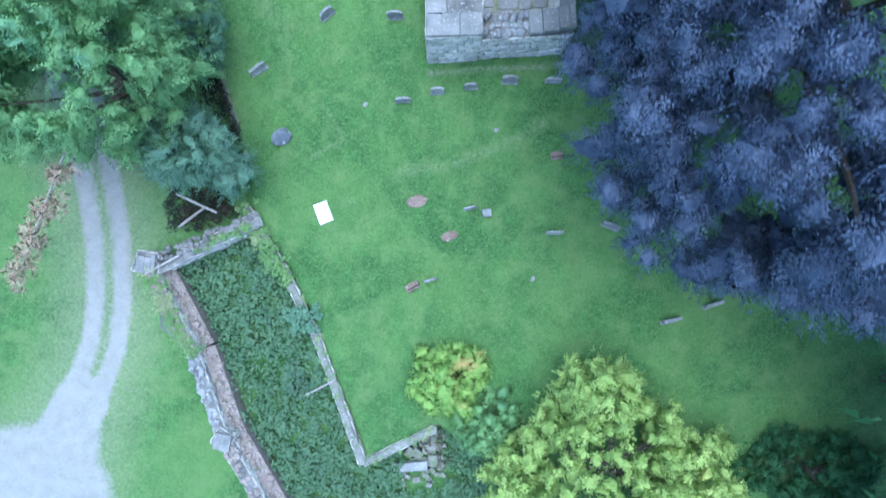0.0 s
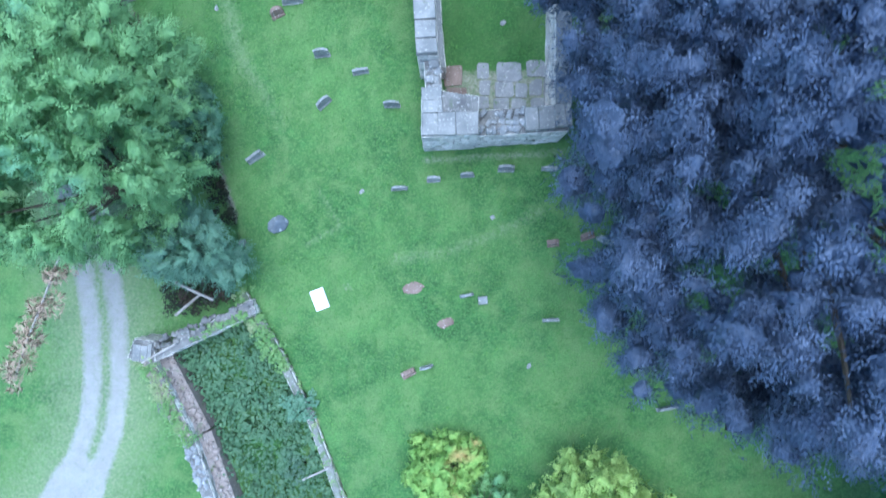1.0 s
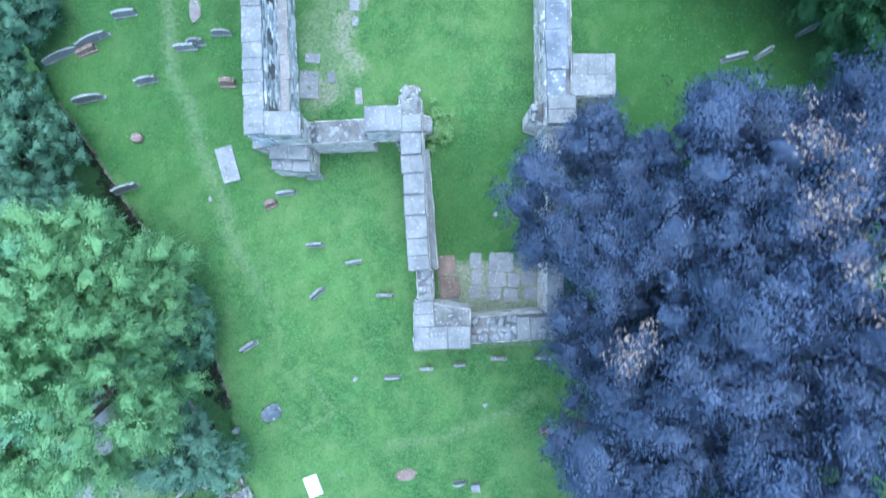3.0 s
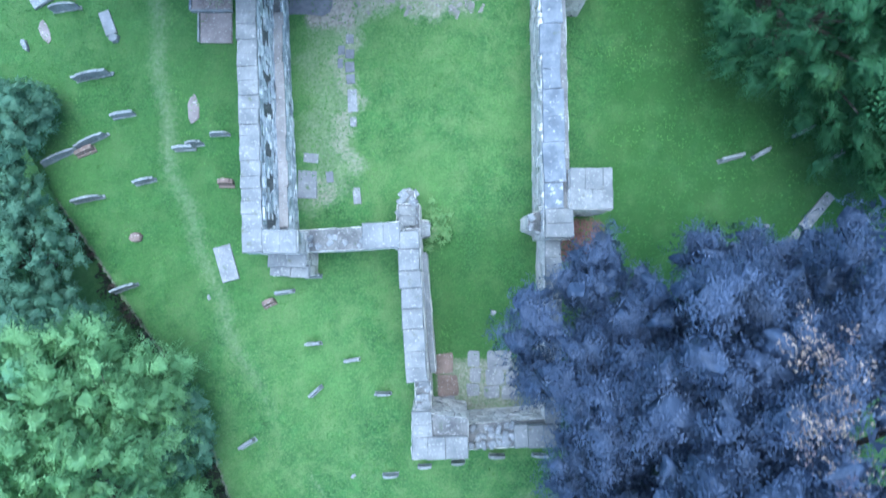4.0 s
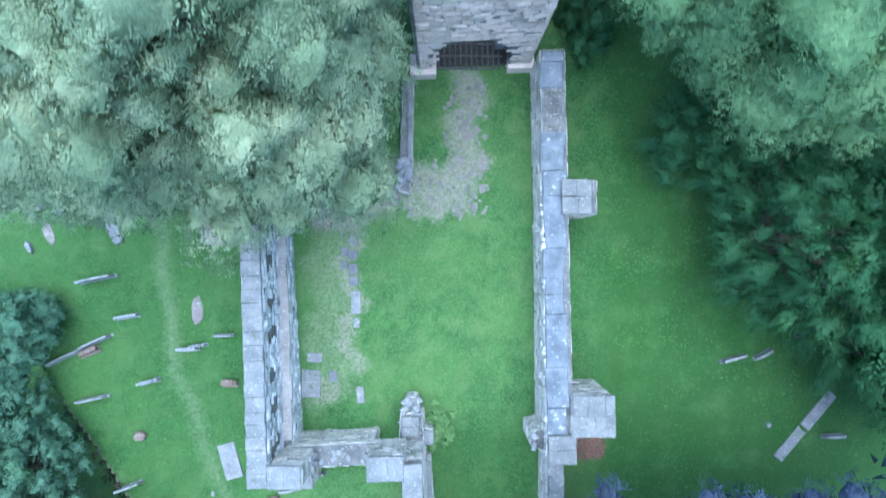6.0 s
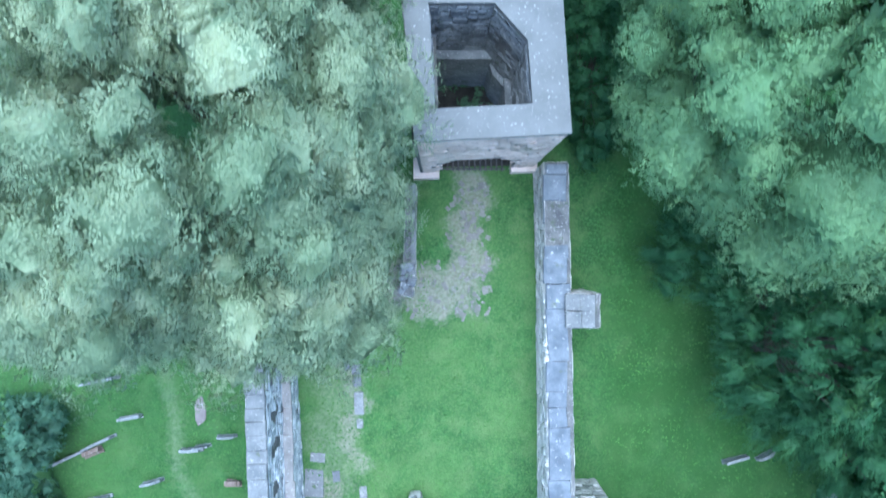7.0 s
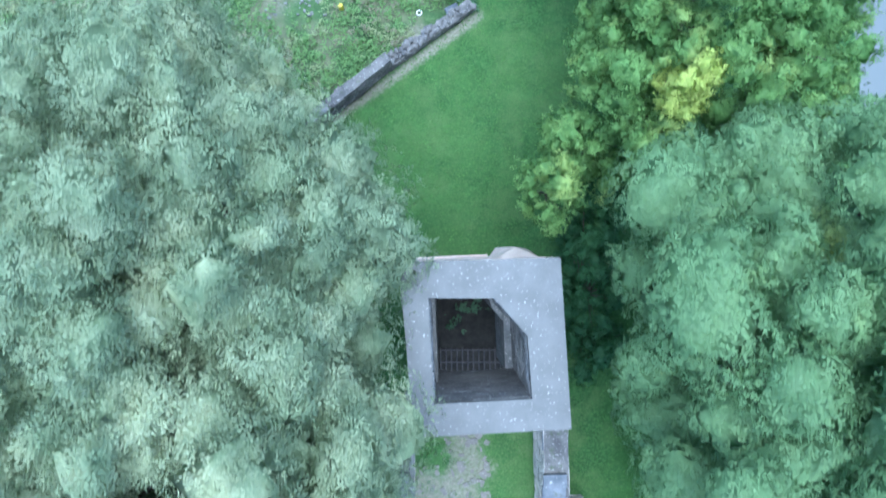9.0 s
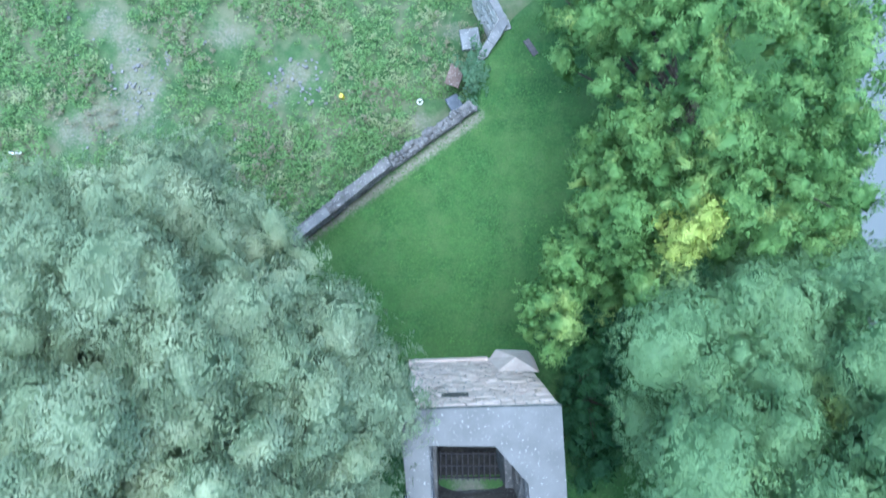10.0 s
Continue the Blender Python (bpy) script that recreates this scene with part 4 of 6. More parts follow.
def leaf_cloud(name, centres, radii, per, size, material, aspect=0.6, flat=0.75, droop=0.0, away=None, lift=0.35, jitter=0.4, face=None, rosette=0.0):
    """Leaves in clumps. centres (n, 3), radii (n,), per leaves each; away: the axis from which sprays point outwards."""
    n = len(centres)
    d = rng.normal(size=(n, per, 3))
    d[..., 2] = np.abs(d[..., 2]) * 1.0 - 0.35
    d /= np.linalg.norm(d, axis=2, keepdims=True)
    r = radii[:, None, None] * rng.uniform(0.6, 1.05, (n, per, 1))
    p = centres[:, None] + d * r * np.array((1, 1, flat))
    shade = d * 0.55 + np.array((0, 0, lift)) + rng.normal(0, 0.16, d.shape)
    if face is not None:
        shade = shade + 0.9 * face[:, None]
    normal = shade + rng.normal(0, jitter, d.shape)
    axis = rng.normal(size=d.shape)
    if away is not None:
        out = p - np.array(away)
        out[..., 2] = 0
        out /= np.linalg.norm(out, axis=2, keepdims=True) + 1e-6
        axis = axis * 0.35 + out * 0.6 + d * 0.4
        axis[..., 2] -= droop
    if rosette:
        axis = axis * (1 - rosette) + (d + np.array((0, 0, 0.15 - droop))) * rosette * 1.6
        p = p - d * r * 0.35 * rosette
    p, normal, axis = p.reshape(-1, 3), normal.reshape(-1, 3), axis.reshape(-1, 3)
    normal /= np.linalg.norm(normal, axis=1, keepdims=True)
    side = np.cross(normal, axis)
    side /= np.linalg.norm(side, axis=1, keepdims=True) + 1e-6
    axis = np.cross(side, normal)
    s = size * rng.uniform(0.6, 1.35, (len(p), 1))
    bend = normal * s * 0.12
    verts = np.stack([p - axis * s * 0.5, p - side * s * 0.5 * aspect - bend, p + axis * s * 0.5, p + side * s * 0.5 * aspect - bend], 1).reshape(-1, 3)
    me = quick_mesh(name, verts, np.arange(len(verts)).reshape(-1, 4), material, True)
    shade = shade.reshape(-1, 3)
    shade /= np.linalg.norm(shade, axis=1, keepdims=True)
    me.normals_split_custom_set_from_vertices(np.repeat(shade, 4, axis=0))
    return toned(me, np.repeat(np.repeat(rng.random(n), per) * 0.5 + rng.random(n * per) * 0.5, 4))


def dome_points(lobe, count, power=2.4, low=-0.25, shell=(0.86, 1.02)):
    """Points over the upper shell of a squarish ellipsoid (cx, cy, cz, rx, ry, rz)."""
    cx, cy, cz, rx, ry, rz = lobe
    d = rng.normal(size=(count * 4, 3))
    d /= np.linalg.norm(d, axis=1, keepdims=True)
    d = d[d[:, 2] > low][:count]
    k = (np.abs(d) ** power).sum(1) ** (-1 / power)
    k = k * (1 + 0.05 * np.sin(d[:, 0] * rx * 1.5 + cy) * np.sin(d[:, 1] * ry * 1.4 + cx))
    return np.array((cx, cy, cz)) + d * k[:, None] * rng.uniform(*shell, (len(d), 1)) * np.array((rx, ry, rz))


def warp(p):
    """A smooth wander that takes the roundness out of cushions."""
    q = np.zeros_like(p)
    for wave, size in ((1.1, 0.22), (2.7, 0.12), (6.1, 0.05)):
        for i in range(3):
            j, k = (i + 1) % 3, (i + 2) % 3
            q[:, i] += size * np.sin(wave * p[:, j] + 1.7 * i) * np.cos(0.83 * wave * p[:, k] + 2.3 * i) + 0.5 * size * np.sin(1.61 * wave * (p[:, j] - p[:, k]) + i)
    return p + q


def upper_sphere():
    """The directions and triangles of a fine sphere whose underside is open."""
    bm = bmesh.new()
    bmesh.ops.create_icosphere(bm, subdivisions=2, radius=1)
    bmesh.ops.delete(bm, geom=[v for v in bm.verts if v.co.z < -0.35], context="VERTS")
    bm.verts.index_update()
    d, faces = np.array([v.co for v in bm.verts]), np.array([[v.index for v in f.verts] for f in bm.faces])
    bm.free()
    return d, faces


SPHERE, SPHERE_FACES = upper_sphere()


def crown_leaves(knob_at, knob_r, bare, leaf, aspect, bumps, cover, flat, spray, droop, jitter, fuzz, gap, dent, per, reach, away):
    """Cushions with smaller swellings: the dense foliage within, its colour darkened as shade, and over it twigs that
    carry per leaves on both sides.
    The cushions from number bare on lie deep in the crown, with fewer twigs. Twigs inside another cushion are left out."""
    points, outs, axes, grows, tones, owner, stretched = [], [], [], [], [], [], []
    hull, hull_shade_tone, hull_out = [], [], []
    mean = knob_r.mean()
    for i, (c, r) in enumerate(zip(knob_at, knob_r)):
        stretch = rng.uniform(0.75, 1.3, 3) * np.array((1, 1, flat))
        k = max(5, int(bumps * (r / mean) ** 2))
        sub = rng.normal(size=(k, 3))
        sub[:, 2] = np.abs(sub[:, 2]) - 0.3
        sub /= np.linalg.norm(sub, axis=1, keepdims=True)
        bias, height, sub_tone, tone_here = rng.uniform(-0.06, 0.06, k), rng.uniform(0.65, 1.1, k), rng.random(k), rng.random()

        def shape(d):
            pick = (d @ sub.T + bias).argmax(1)
            near = sub[pick]
            angle = np.arccos(np.clip((d * near).sum(1), -1, 1))
            off = d - near * np.sum(d * near, 1, keepdims=True)
            off /= np.linalg.norm(off, axis=1, keepdims=True) + 1e-6
            rad = r * (1 - dent + dent * np.exp(-(angle * math.sqrt(k) / 1.45) ** 2) * height[pick])
            out = d + off * np.minimum(1.5 * dent, 0.9 * dent * angle * math.sqrt(k))[:, None]
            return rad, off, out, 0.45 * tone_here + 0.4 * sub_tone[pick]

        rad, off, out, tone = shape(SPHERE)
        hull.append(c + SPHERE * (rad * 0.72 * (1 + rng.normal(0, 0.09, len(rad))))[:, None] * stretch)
        # Darker tone paints the shade between leaves onto the inner mass.
        hull_shade_tone.append(0.3 * tone)
        hull_out.append(out + rng.normal(0, 0.4, out.shape))
        stretched.append(stretch)
        thin = 1.0 if i < bare else 0.3
        big = float(np.interp(abs(c[0]) - r - 24.4 + 0.75 * c[2], [-0.6, 0.6], [1, 4]))
        n = int(thin * cover * 12.6 * r * r / (per * 0.5 * leaf * leaf * aspect * big * big)) + 6
        turn = np.arange(n) * 2.39996 + rng.uniform(0, 6.28)
        up = 1 - 2 * (np.arange(n) + 0.5) / n
        d = np.stack([np.sqrt(1 - up * up) * np.cos(turn), np.sqrt(1 - up * up) * np.sin(turn), up], 1) + rng.normal(0, 1.3 / math.sqrt(n), (n, 3))
        d /= np.linalg.norm(d, axis=1, keepdims=True)
        d = d[(d[:, 2] > -0.2) & ((d[:, 2] > 0.25) | (rng.random(n) < 0.5))]
        rad, off, out, tone = shape(d)
        rad = rad * (1 + rng.normal(0, 0.025, len(d))) * np.where(rng.random(len(d)) < 0.1, 1 + rng.uniform(0, fuzz, len(d)), 1)
        points.append(c + d * rad[:, None] * stretch)
        owner.append(np.full(len(d), i))
        grows.append(np.full(len(d), big))
        outs.append(out)
        axes.append(off * spray + d * 0.35 + rng.normal(0, 0.9 * (1.15 - spray), d.shape) - np.array((0, 0, droop)))
        tones.append(tone + 0.15 * rng.random(len(d)))
    p, out, axis, grow, tone, owner = (np.concatenate(q) for q in (points, outs, axes, grows, tones, owner))
    hollow = lambda q: np.hypot((q[:, 0] - gap[0]) / gap[2], (q[:, 1] - gap[1]) / gap[3]) > 1
    keep = np.ones(len(p), dtype=bool)
    order = np.argsort(p[:, 0])
    sorted_x = p[order, 0]
    for i, (c, r) in enumerate(zip(knob_at, knob_r)):
        near = order[np.searchsorted(sorted_x, c[0] - r):np.searchsorted(sorted_x, c[0] + r)]
        q = (p[near] - c) / stretched[i]
        keep[near[(np.einsum("ij,ij->i", q, q) < ((0.97 - dent) * r) ** 2) & (owner[near] != i)]] = False
    if gap:
        keep &= hollow(p)
    p, out, axis, grow, tone = warp(p[keep]), out[keep], axis[keep], grow[keep][:, None], tone[keep]
    unit = lambda v: v / (np.linalg.norm(v, axis=1, keepdims=True) + 1e-6)
    axis = axis + away * unit((p - knob_at.mean(0)) * np.array((1, 1, 0.3)))
    axis, out = unit(axis), unit(out + rng.normal(0, 0.1, out.shape))
    side = unit(np.cross(out, axis))
    top = unit(np.cross(axis, side) + 0.6 * out)
    tris, shades = [], []
    size = leaf * grow
    for j in range(per):
        along = (j + 0.5) / per
        turn = (0 if j == per - 1 else (1 if j % 2 else -1)) * rng.uniform(0.5, 1.15, (len(p), 1))
        way = unit(axis * np.cos(turn) + side * np.sin(turn) + rng.normal(0, 0.22, p.shape))
        normal = unit(top + rng.normal(0, jitter, p.shape))
        wide = unit(np.cross(way, normal))
        length = size * rng.uniform(0.7, 1.3, (len(p), 1)) * (1.15 - 0.35 * along)
        foot = p + axis * size * reach * (along - 0.4) - top * size * 0.3 * along * along
        half = wide * length * aspect * 0.5
        tris.append(np.stack([foot + way * length * 0.2 - half, foot + way * length * 0.35 + half, foot + way * length], 1))
        shades.append(unit(out + 0.4 * (normal - top) + 0.12 * way))
    leaves = np.concatenate(tris).reshape(-1, 3)
    n, m = len(leaves), len(SPHERE)
    mass = np.concatenate(hull)
    mass_faces = (SPHERE_FACES[None] + (np.arange(len(knob_at)) * m)[:, None, None]).reshape(-1, 3)
    if gap:
        mass_faces = mass_faces[hollow(mass[mass_faces[:, 0]])]
    verts = np.concatenate([leaves, warp(mass)])
    faces = np.concatenate([np.arange(n).reshape(-1, 3), mass_faces + n])
    tone = np.concatenate([np.repeat(np.tile(tone, per), 3), np.concatenate(hull_shade_tone)])
    shade = np.concatenate([np.repeat(np.concatenate(shades), 3, axis=0), unit(np.concatenate(hull_out))])
    return verts, faces, tone, shade


def tree(name, label, base, lobes, material, trunk=0.4, knob=(1.0, 1.8), knobs=30, leaf=0.12, aspect=0.5, bumps=12, cover=1.0, flat=0.9, spray=0.5, droop=0.0, power=2.4,
         jitter=0.28, fuzz=0.25, space=0.9, category="tree", depth=(0.75, 1.0), gap=None, dent=0.35, per=7, reach=2.2, away=0.0, inner=2.3, inner_shell=(0.58, 0.76)):
    """Trunk, limbs and a crown: lobes carry cushions, cushions carry swellings, swellings carry leafy twigs."""
    x, y = base
    z = level(x, y) - 0.1
    t = thing(name, label, category)
    t.location = (x, y, z)
    off = np.array((x, y, z))
    area = np.array([l[3] * l[4] + l[5] * (l[3] + l[4]) for l in lobes])
    share = np.maximum(3, (knobs * area / area.sum()).astype(int))
    knob_at = []
    for lobe, count in zip(lobes, share):
        pts, done = np.zeros((count, 3)), 0
        for q in dome_points(lobe, count * 6, power, shell=depth):
            if done == count:
                break
            if ((pts[:done] - q) ** 2).sum(1).min(initial=1e9) > (space * knob[1] * rng.uniform(0.6, 1.15)) ** 2:
                pts[done] = q
                done += 1
        knob_at += list(pts[:done])
    knob_at = np.array(knob_at)
    knob_r = knob[0] + (knob[1] - knob[0]) * rng.random(len(knob_at)) ** 1.4
    # Deeper cushions close the crown.
    deep = np.concatenate([dome_points(lobe, int(inner * (lobe[3] * lobe[4] + lobe[5] * lobe[3]) / knob[1] ** 2) + 3, power, -0.4, inner_shell) for lobe in lobes])
    bare = len(knob_at)
    at, radii = np.concatenate([knob_at, deep]), np.concatenate([knob_r, rng.uniform(0.42, 0.66, len(deep)) * knob[1]])
    verts, faces, tone, shade = crown_leaves(at, radii, bare, leaf, aspect, bumps, cover, flat, spray, droop, jitter, fuzz, gap, dent, per, reach, away)
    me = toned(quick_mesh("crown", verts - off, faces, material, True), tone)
    me.normals_split_custom_set_from_vertices(shade)
    part("crown", me, t)
    top = max(l[2] for l in lobes)
    bm = bmesh.new()
    bend = [rng.uniform(-0.25, 0.25) for _ in range(2)]
    h = max(1.0, 0.75 * (top - z))
    tube(bm, [(0, 0, -0.2), (0, 0, 0.5), (bend[0] * 0.5, bend[1] * 0.5, h * 0.5), (bend[0], bend[1], h)], [trunk * 1.5, trunk, trunk * 0.8, trunk * 0.5], 10)
    part("trunk", bm_mesh("trunk", bm, BARK), t)
    for i in rng.choice(len(knob_at), min(len(knob_at), 22), replace=False):
        e = knob_at[i] - off
        s = np.array((bend[0] * 0.6, bend[1] * 0.6, h * rng.uniform(0.35, 0.95)))
        m1 = s * 0.6 + e * 0.4 + np.array((0, 0, -0.05 * np.linalg.norm(e - s)))
        m2 = s * 0.2 + e * 0.8
        bm = bmesh.new()
        tube(bm, [tuple(s), tuple(m1), tuple(m2), tuple(e)], [trunk * 0.38, trunk * 0.24, trunk * 0.12, trunk * 0.05], 5)
        part("limb", bm_mesh("limb", bm, BARK), t)
    return t


beech = tree("copper_beech", "huge spreading copper beech with dark purple leaves", (15, 9.5),
             [(15.5, 9.5, 10.5, 10, 11.2, 8.8), (10.1, 9.0, 9.5, 3.0, 4.2, 5), (6.5, 17.2, 8.4, 3.1, 2.6, 3.0), (9.0, 14, 9, 4, 4, 4), (11, 18.6, 8.4, 5.3, 2.4, 3.4), (17, 19.2, 8.8, 4.5, 2.2, 3.5), (15.5, 1.6, 9, 4.0, 2.6, 4),
              (9.3, 12.2, 13, 3.2, 4.0, 4.4), (10.2, 16.8, 12, 3.4, 3.0, 4.8), (14.4, 8.8, 10.3, 8.8, 10.2, 8.6)],
             BEECH_LEAF, 0.7, (0.6, 1.4), 660, 0.18, 0.32, 10, 0.84, spray=0.85, power=2.8, jitter=0.35, space=0.64, depth=(0.86, 1.02), dent=0.5, fuzz=0.35, flat=1.0, per=8, reach=3.4, away=0.3, inner=3.4, inner_shell=(0.72, 0.86))
# Tan clumps paint the patches of low sun on top of the crown.
sunlit_at = np.concatenate([np.array((x, y, z)) + rng.normal(0, s, (n, 3)) * np.array((1, 1, 0.3)) for x, y, z, s, n in
                         ((5.6, 12.8, 17.4, 0.3, 7), (5.5, 12.3, 17.3, 0.2, 4), (10.1, 17.9, 17.4, 0.5, 12), (10.0, 16.0, 18.2, 0.6, 14), (11.2, 13.9, 19.6, 0.6, 14), (10.4, 14.6, 19.2, 0.6, 12), (10.9, 17.0, 17.7, 0.6, 12))])
part("sunlit_foliage", leaf_cloud("sunlit_foliage", sunlit_at - np.array(beech.location), np.full(len(sunlit_at), 0.3), 26, 0.11, SUNLIT_LEAF, 0.4, jitter=0.6), beech, "tan leaves coloured as if low sun struck them", "stuff")
tree("cypress_tree", "broad feathery green evergreen beside the churchyard bank", (-15.5, 8.5),
     [(-16.0, 9.0, 5.2, 4.4, 4.4, 5.2), (-17.8, 13.2, 4.6, 4.5, 3.8, 3.8), (-19.5, 9, 4.5, 3.5, 4, 4.5), (-14.0, 12.8, 3.2, 2.2, 2.6, 3.2)], CYPRESS_LEAF, 0.4, (0.5, 1.1), 420, 0.18, 0.36, 7, 0.75, spray=1.0, droop=0.15, space=0.78, fuzz=0.6, dent=0.55, jitter=0.2, per=13, reach=4.2, away=0.7, gap=(-17.0, 7.0, 2.0, 1.15))
tree("cypress_tree", "low pale bluish evergreen overhanging the ruined outbuilding", (-12.6, 5.3), [(-12.7, 5.3, 2.4, 2.1, 1.7, 2.2), (-10.9, 4.4, 1.5, 0.9, 0.9, 1.2)], PALE_BLUE_LEAF, 0.2, (0.5, 0.9), 60, 0.18, 0.36, 7, 0.75, spray=1.0, droop=0.15, space=0.78, fuzz=0.6, dent=0.55, jitter=0.2, per=13, reach=4.2, away=0.7)
tree("bank_tree", "bluish green broadleaf tree on the bank", (-19.2, 16.5), [(-19.8, 16.2, 2.8, 2.6, 2.8, 2.8), (-12.8, 11.2, 2.2, 1.6, 2.2, 2.4)], BLUE_LEAF, 0.25, (0.5, 1.0), 90, 0.16, 0.5, 8, 0.9, spray=0.7, fuzz=0.5, dent=0.45)
tree("bank_tree", "green broadleaf tree growing on the bank", (-21.5, 14), [(-21, 12.5, 3.2, 3.5, 3.5, 3.6), (-17.8, 15.4, 2.6, 2.0, 1.8, 2.6)], CYPRESS_LEAF, 0.25, (0.4, 0.9), 160, 0.18, 0.36, 7, 0.75, spray=1.0, droop=0.15, space=0.78, fuzz=0.6, dent=0.55, jitter=0.2, per=13, reach=4.2, away=0.7)
tree("bank_tree", "small bluish green tree at the lawn edge", (-21.4, 27), [(-21.6, 27.0, 2.6, 2.0, 2.0, 2.4)], BLUE_LEAF, 0.2, (0.5, 0.9), 40, 0.16, 0.5, 8, 0.9, spray=0.7, fuzz=0.5, dent=0.45)
tree("bank_tree", "bluish green tree leaning over the churchyard bank", (-21.6, 19.8), [(-20.1, 19.8, 2.4, 1.9, 2.2, 2.4), (-21.5, 23.2, 2.0, 1.5, 1.8, 2.2), (-18.5, 16.9, 2.0, 1.4, 1.6, 2.2)], BLUE_LEAF, 0.2, (0.4, 0.9), 80, 0.16, 0.5, 8, 0.9, spray=0.7, fuzz=0.5, dent=0.45)
tree("bank_tree", "dark bluish green tree in the hedge bank", (-23.6, 21.5), [(-23.4, 20.6, 2.4, 2.2, 2.4, 2.8)], BLUE_LEAF, 0.2, (0.5, 0.9), 40, 0.16, 0.5, 8, 0.9, spray=0.7, fuzz=0.5, dent=0.45)
ASH = dict(leaf=0.16, aspect=0.34, bumps=11, cover=0.86, spray=0.8, droop=0.1, power=2.5, space=0.8, depth=(0.64, 1.0), flat=0.85, dent=0.42, fuzz=0.25, jitter=0.28, per=8, reach=2.8)
tree("ash_tree", "tall silvery green tree hanging over the ruin", (-8.5, 40.5),
     [(-8.8, 40.2, 12, 7.0, 6.6, 6.8), (-8.0, 35.3, 9.5, 6.4, 2.8, 3.6), (-13.5, 37, 10, 4, 4.3, 4.5), (-4.2, 40, 11.5, 2.3, 4.0, 4.5), (-3.6, 36.6, 8.6, 1.5, 1.6, 1.8)], ASH_LEAF, 0.55, (0.9, 2.2), 230, **ASH)
tree("ash_tree", "silvery green tree beyond the tower with drooping sprays", (-9.0, 49.5),
     [(-8.7, 48.5, 12, 6.2, 6.2, 6.6), (-10.0, 53.0, 10.0, 4.2, 3.0, 3.6), (-4.0, 47, 11.5, 2.1, 3.8, 4.2), (-14.5, 49, 11, 4.5, 5, 5)], ASH_LEAF, 0.5, (0.9, 2.2), 200, **ASH)
tree("maple_tree", "dense round-headed bright green tree with cushioned crown", (12.5, 43.5),
     [(13.4, 43.2, 11.5, 6.5, 6.2, 8.0), (10.4, 47.8, 10.0, 3.2, 3.4, 5.0), (12.9, 49.6, 9.0, 4, 2.8, 4.4), (16, 48, 10, 5, 5, 6), (16.6, 38.8, 9.0, 3.8, 2.8, 4.5)], MAPLE_LEAF, 0.5, (1.1, 2.5), 120, 0.12, 0.45, 18, 1.05, power=2.3, jitter=0.3, space=0.78, depth=(0.72, 0.97), fuzz=0.08, spray=0.5, dent=0.28, flat=0.95)
tree("yew_tree", "dark green spreading yew with drooping twigs", (17, 32), [(18.3, 32.0, 5.5, 5.0, 4.2, 5.4), (20.9, 28, 4.5, 3.2, 3.4, 4.4), (23.0, 25.6, 4.2, 2.8, 2.8, 4.0), (14.2, 36.6, 4.0, 3.5, 3.0, 3.4)], YEW_LEAF, 0.5, (0.5, 1.1), 300, 0.14, 0.34, 6, 0.7, spray=0.8, droop=0.25, fuzz=0.5, dent=0.6, space=0.85, jitter=0.22, per=15, reach=5.5, away=1.2)
tree("lime_tree", "tall fresh green tree beside the river", (12, 60), [(12.2, 61, 6.5, 6.2, 6.2, 6.2), (8.2, 55.0, 6.0, 2.4, 4.0, 4.6), (12.5, 55.5, 7.0, 5, 3.0, 5), (8.8, 66.5, 5.5, 4.2, 3.6, 5)], LIME_LEAF, 0.45, (0.4, 1.25), 380, 0.15, 0.5, 8, 0.62, spray=0.7, droop=0.2, fuzz=0.5, dent=0.55, space=0.86, depth=(0.7, 1.02))
tree("lime_tree", "young tree with bright yellow leaves among greener ones", (9.6, 53.6), [(9.5, 53.9, 10.0, 0.9, 0.9, 2.2)], YELLOW_LEAF, 0.2, (0.35, 0.7), 30, 0.15, 0.5, 8, 0.8, spray=0.6, fuzz=0.8, dent=0.5)
tree("lime_tree", "slender yellow green tree at the lawn edge", (5.4, 50.8), [(5.0, 50.2, 6.8, 1.0, 1.6, 2.8), (5.9, 52.5, 6.0, 1.1, 1.4, 2.6)], LIME_LEAF, 0.15, (0.35, 0.8), 40, 0.15, 0.55, 8, 0.7, spray=0.6, fuzz=0.7, dent=0.5)
tree("pale_tree", "pale yellow green tree below the lawn", (8.5, -11), [(8.4, -10.7, 1.2, 4.8, 4.0, 3.8), (7.6, -6.8, 2.0, 1.8, 1.6, 3.0), (4.1, -11.5, 0.6, 1.8, 2.2, 2.6), (12.5, -11.5, 0.8, 2.6, 2.6, 2.8)], PALE_LEAF, 0.25, (0.35, 0.9), 260, 0.17, 0.5, 8, 0.75, spray=0.8, fuzz=1.0, dent=0.6, space=0.75)
tree("shrub", "round yellow green shrub turning orange on the lawn", (0.4, -6.4), [(0.4, -6.4, -0.2, 1.9, 1.7, 1.8)], BUSH_LEAF, 0.12, (0.35, 0.7), 60, 0.13, 0.6, 8, 0.9, spray=0.5, category="shrub", fuzz=0.5, dent=0.45)
tree("shrub", "grey green shrub behind the lawn wall", (2.4, -9.2), [(2.5, -9.0, -1.0, 1.8, 1.7, 1.8)], CYPRESS_LEAF, 0.12, (0.35, 0.7), 50, 0.15, 0.45, 8, 0.9, spray=0.7, category="shrub", fuzz=0.6, dent=0.45)
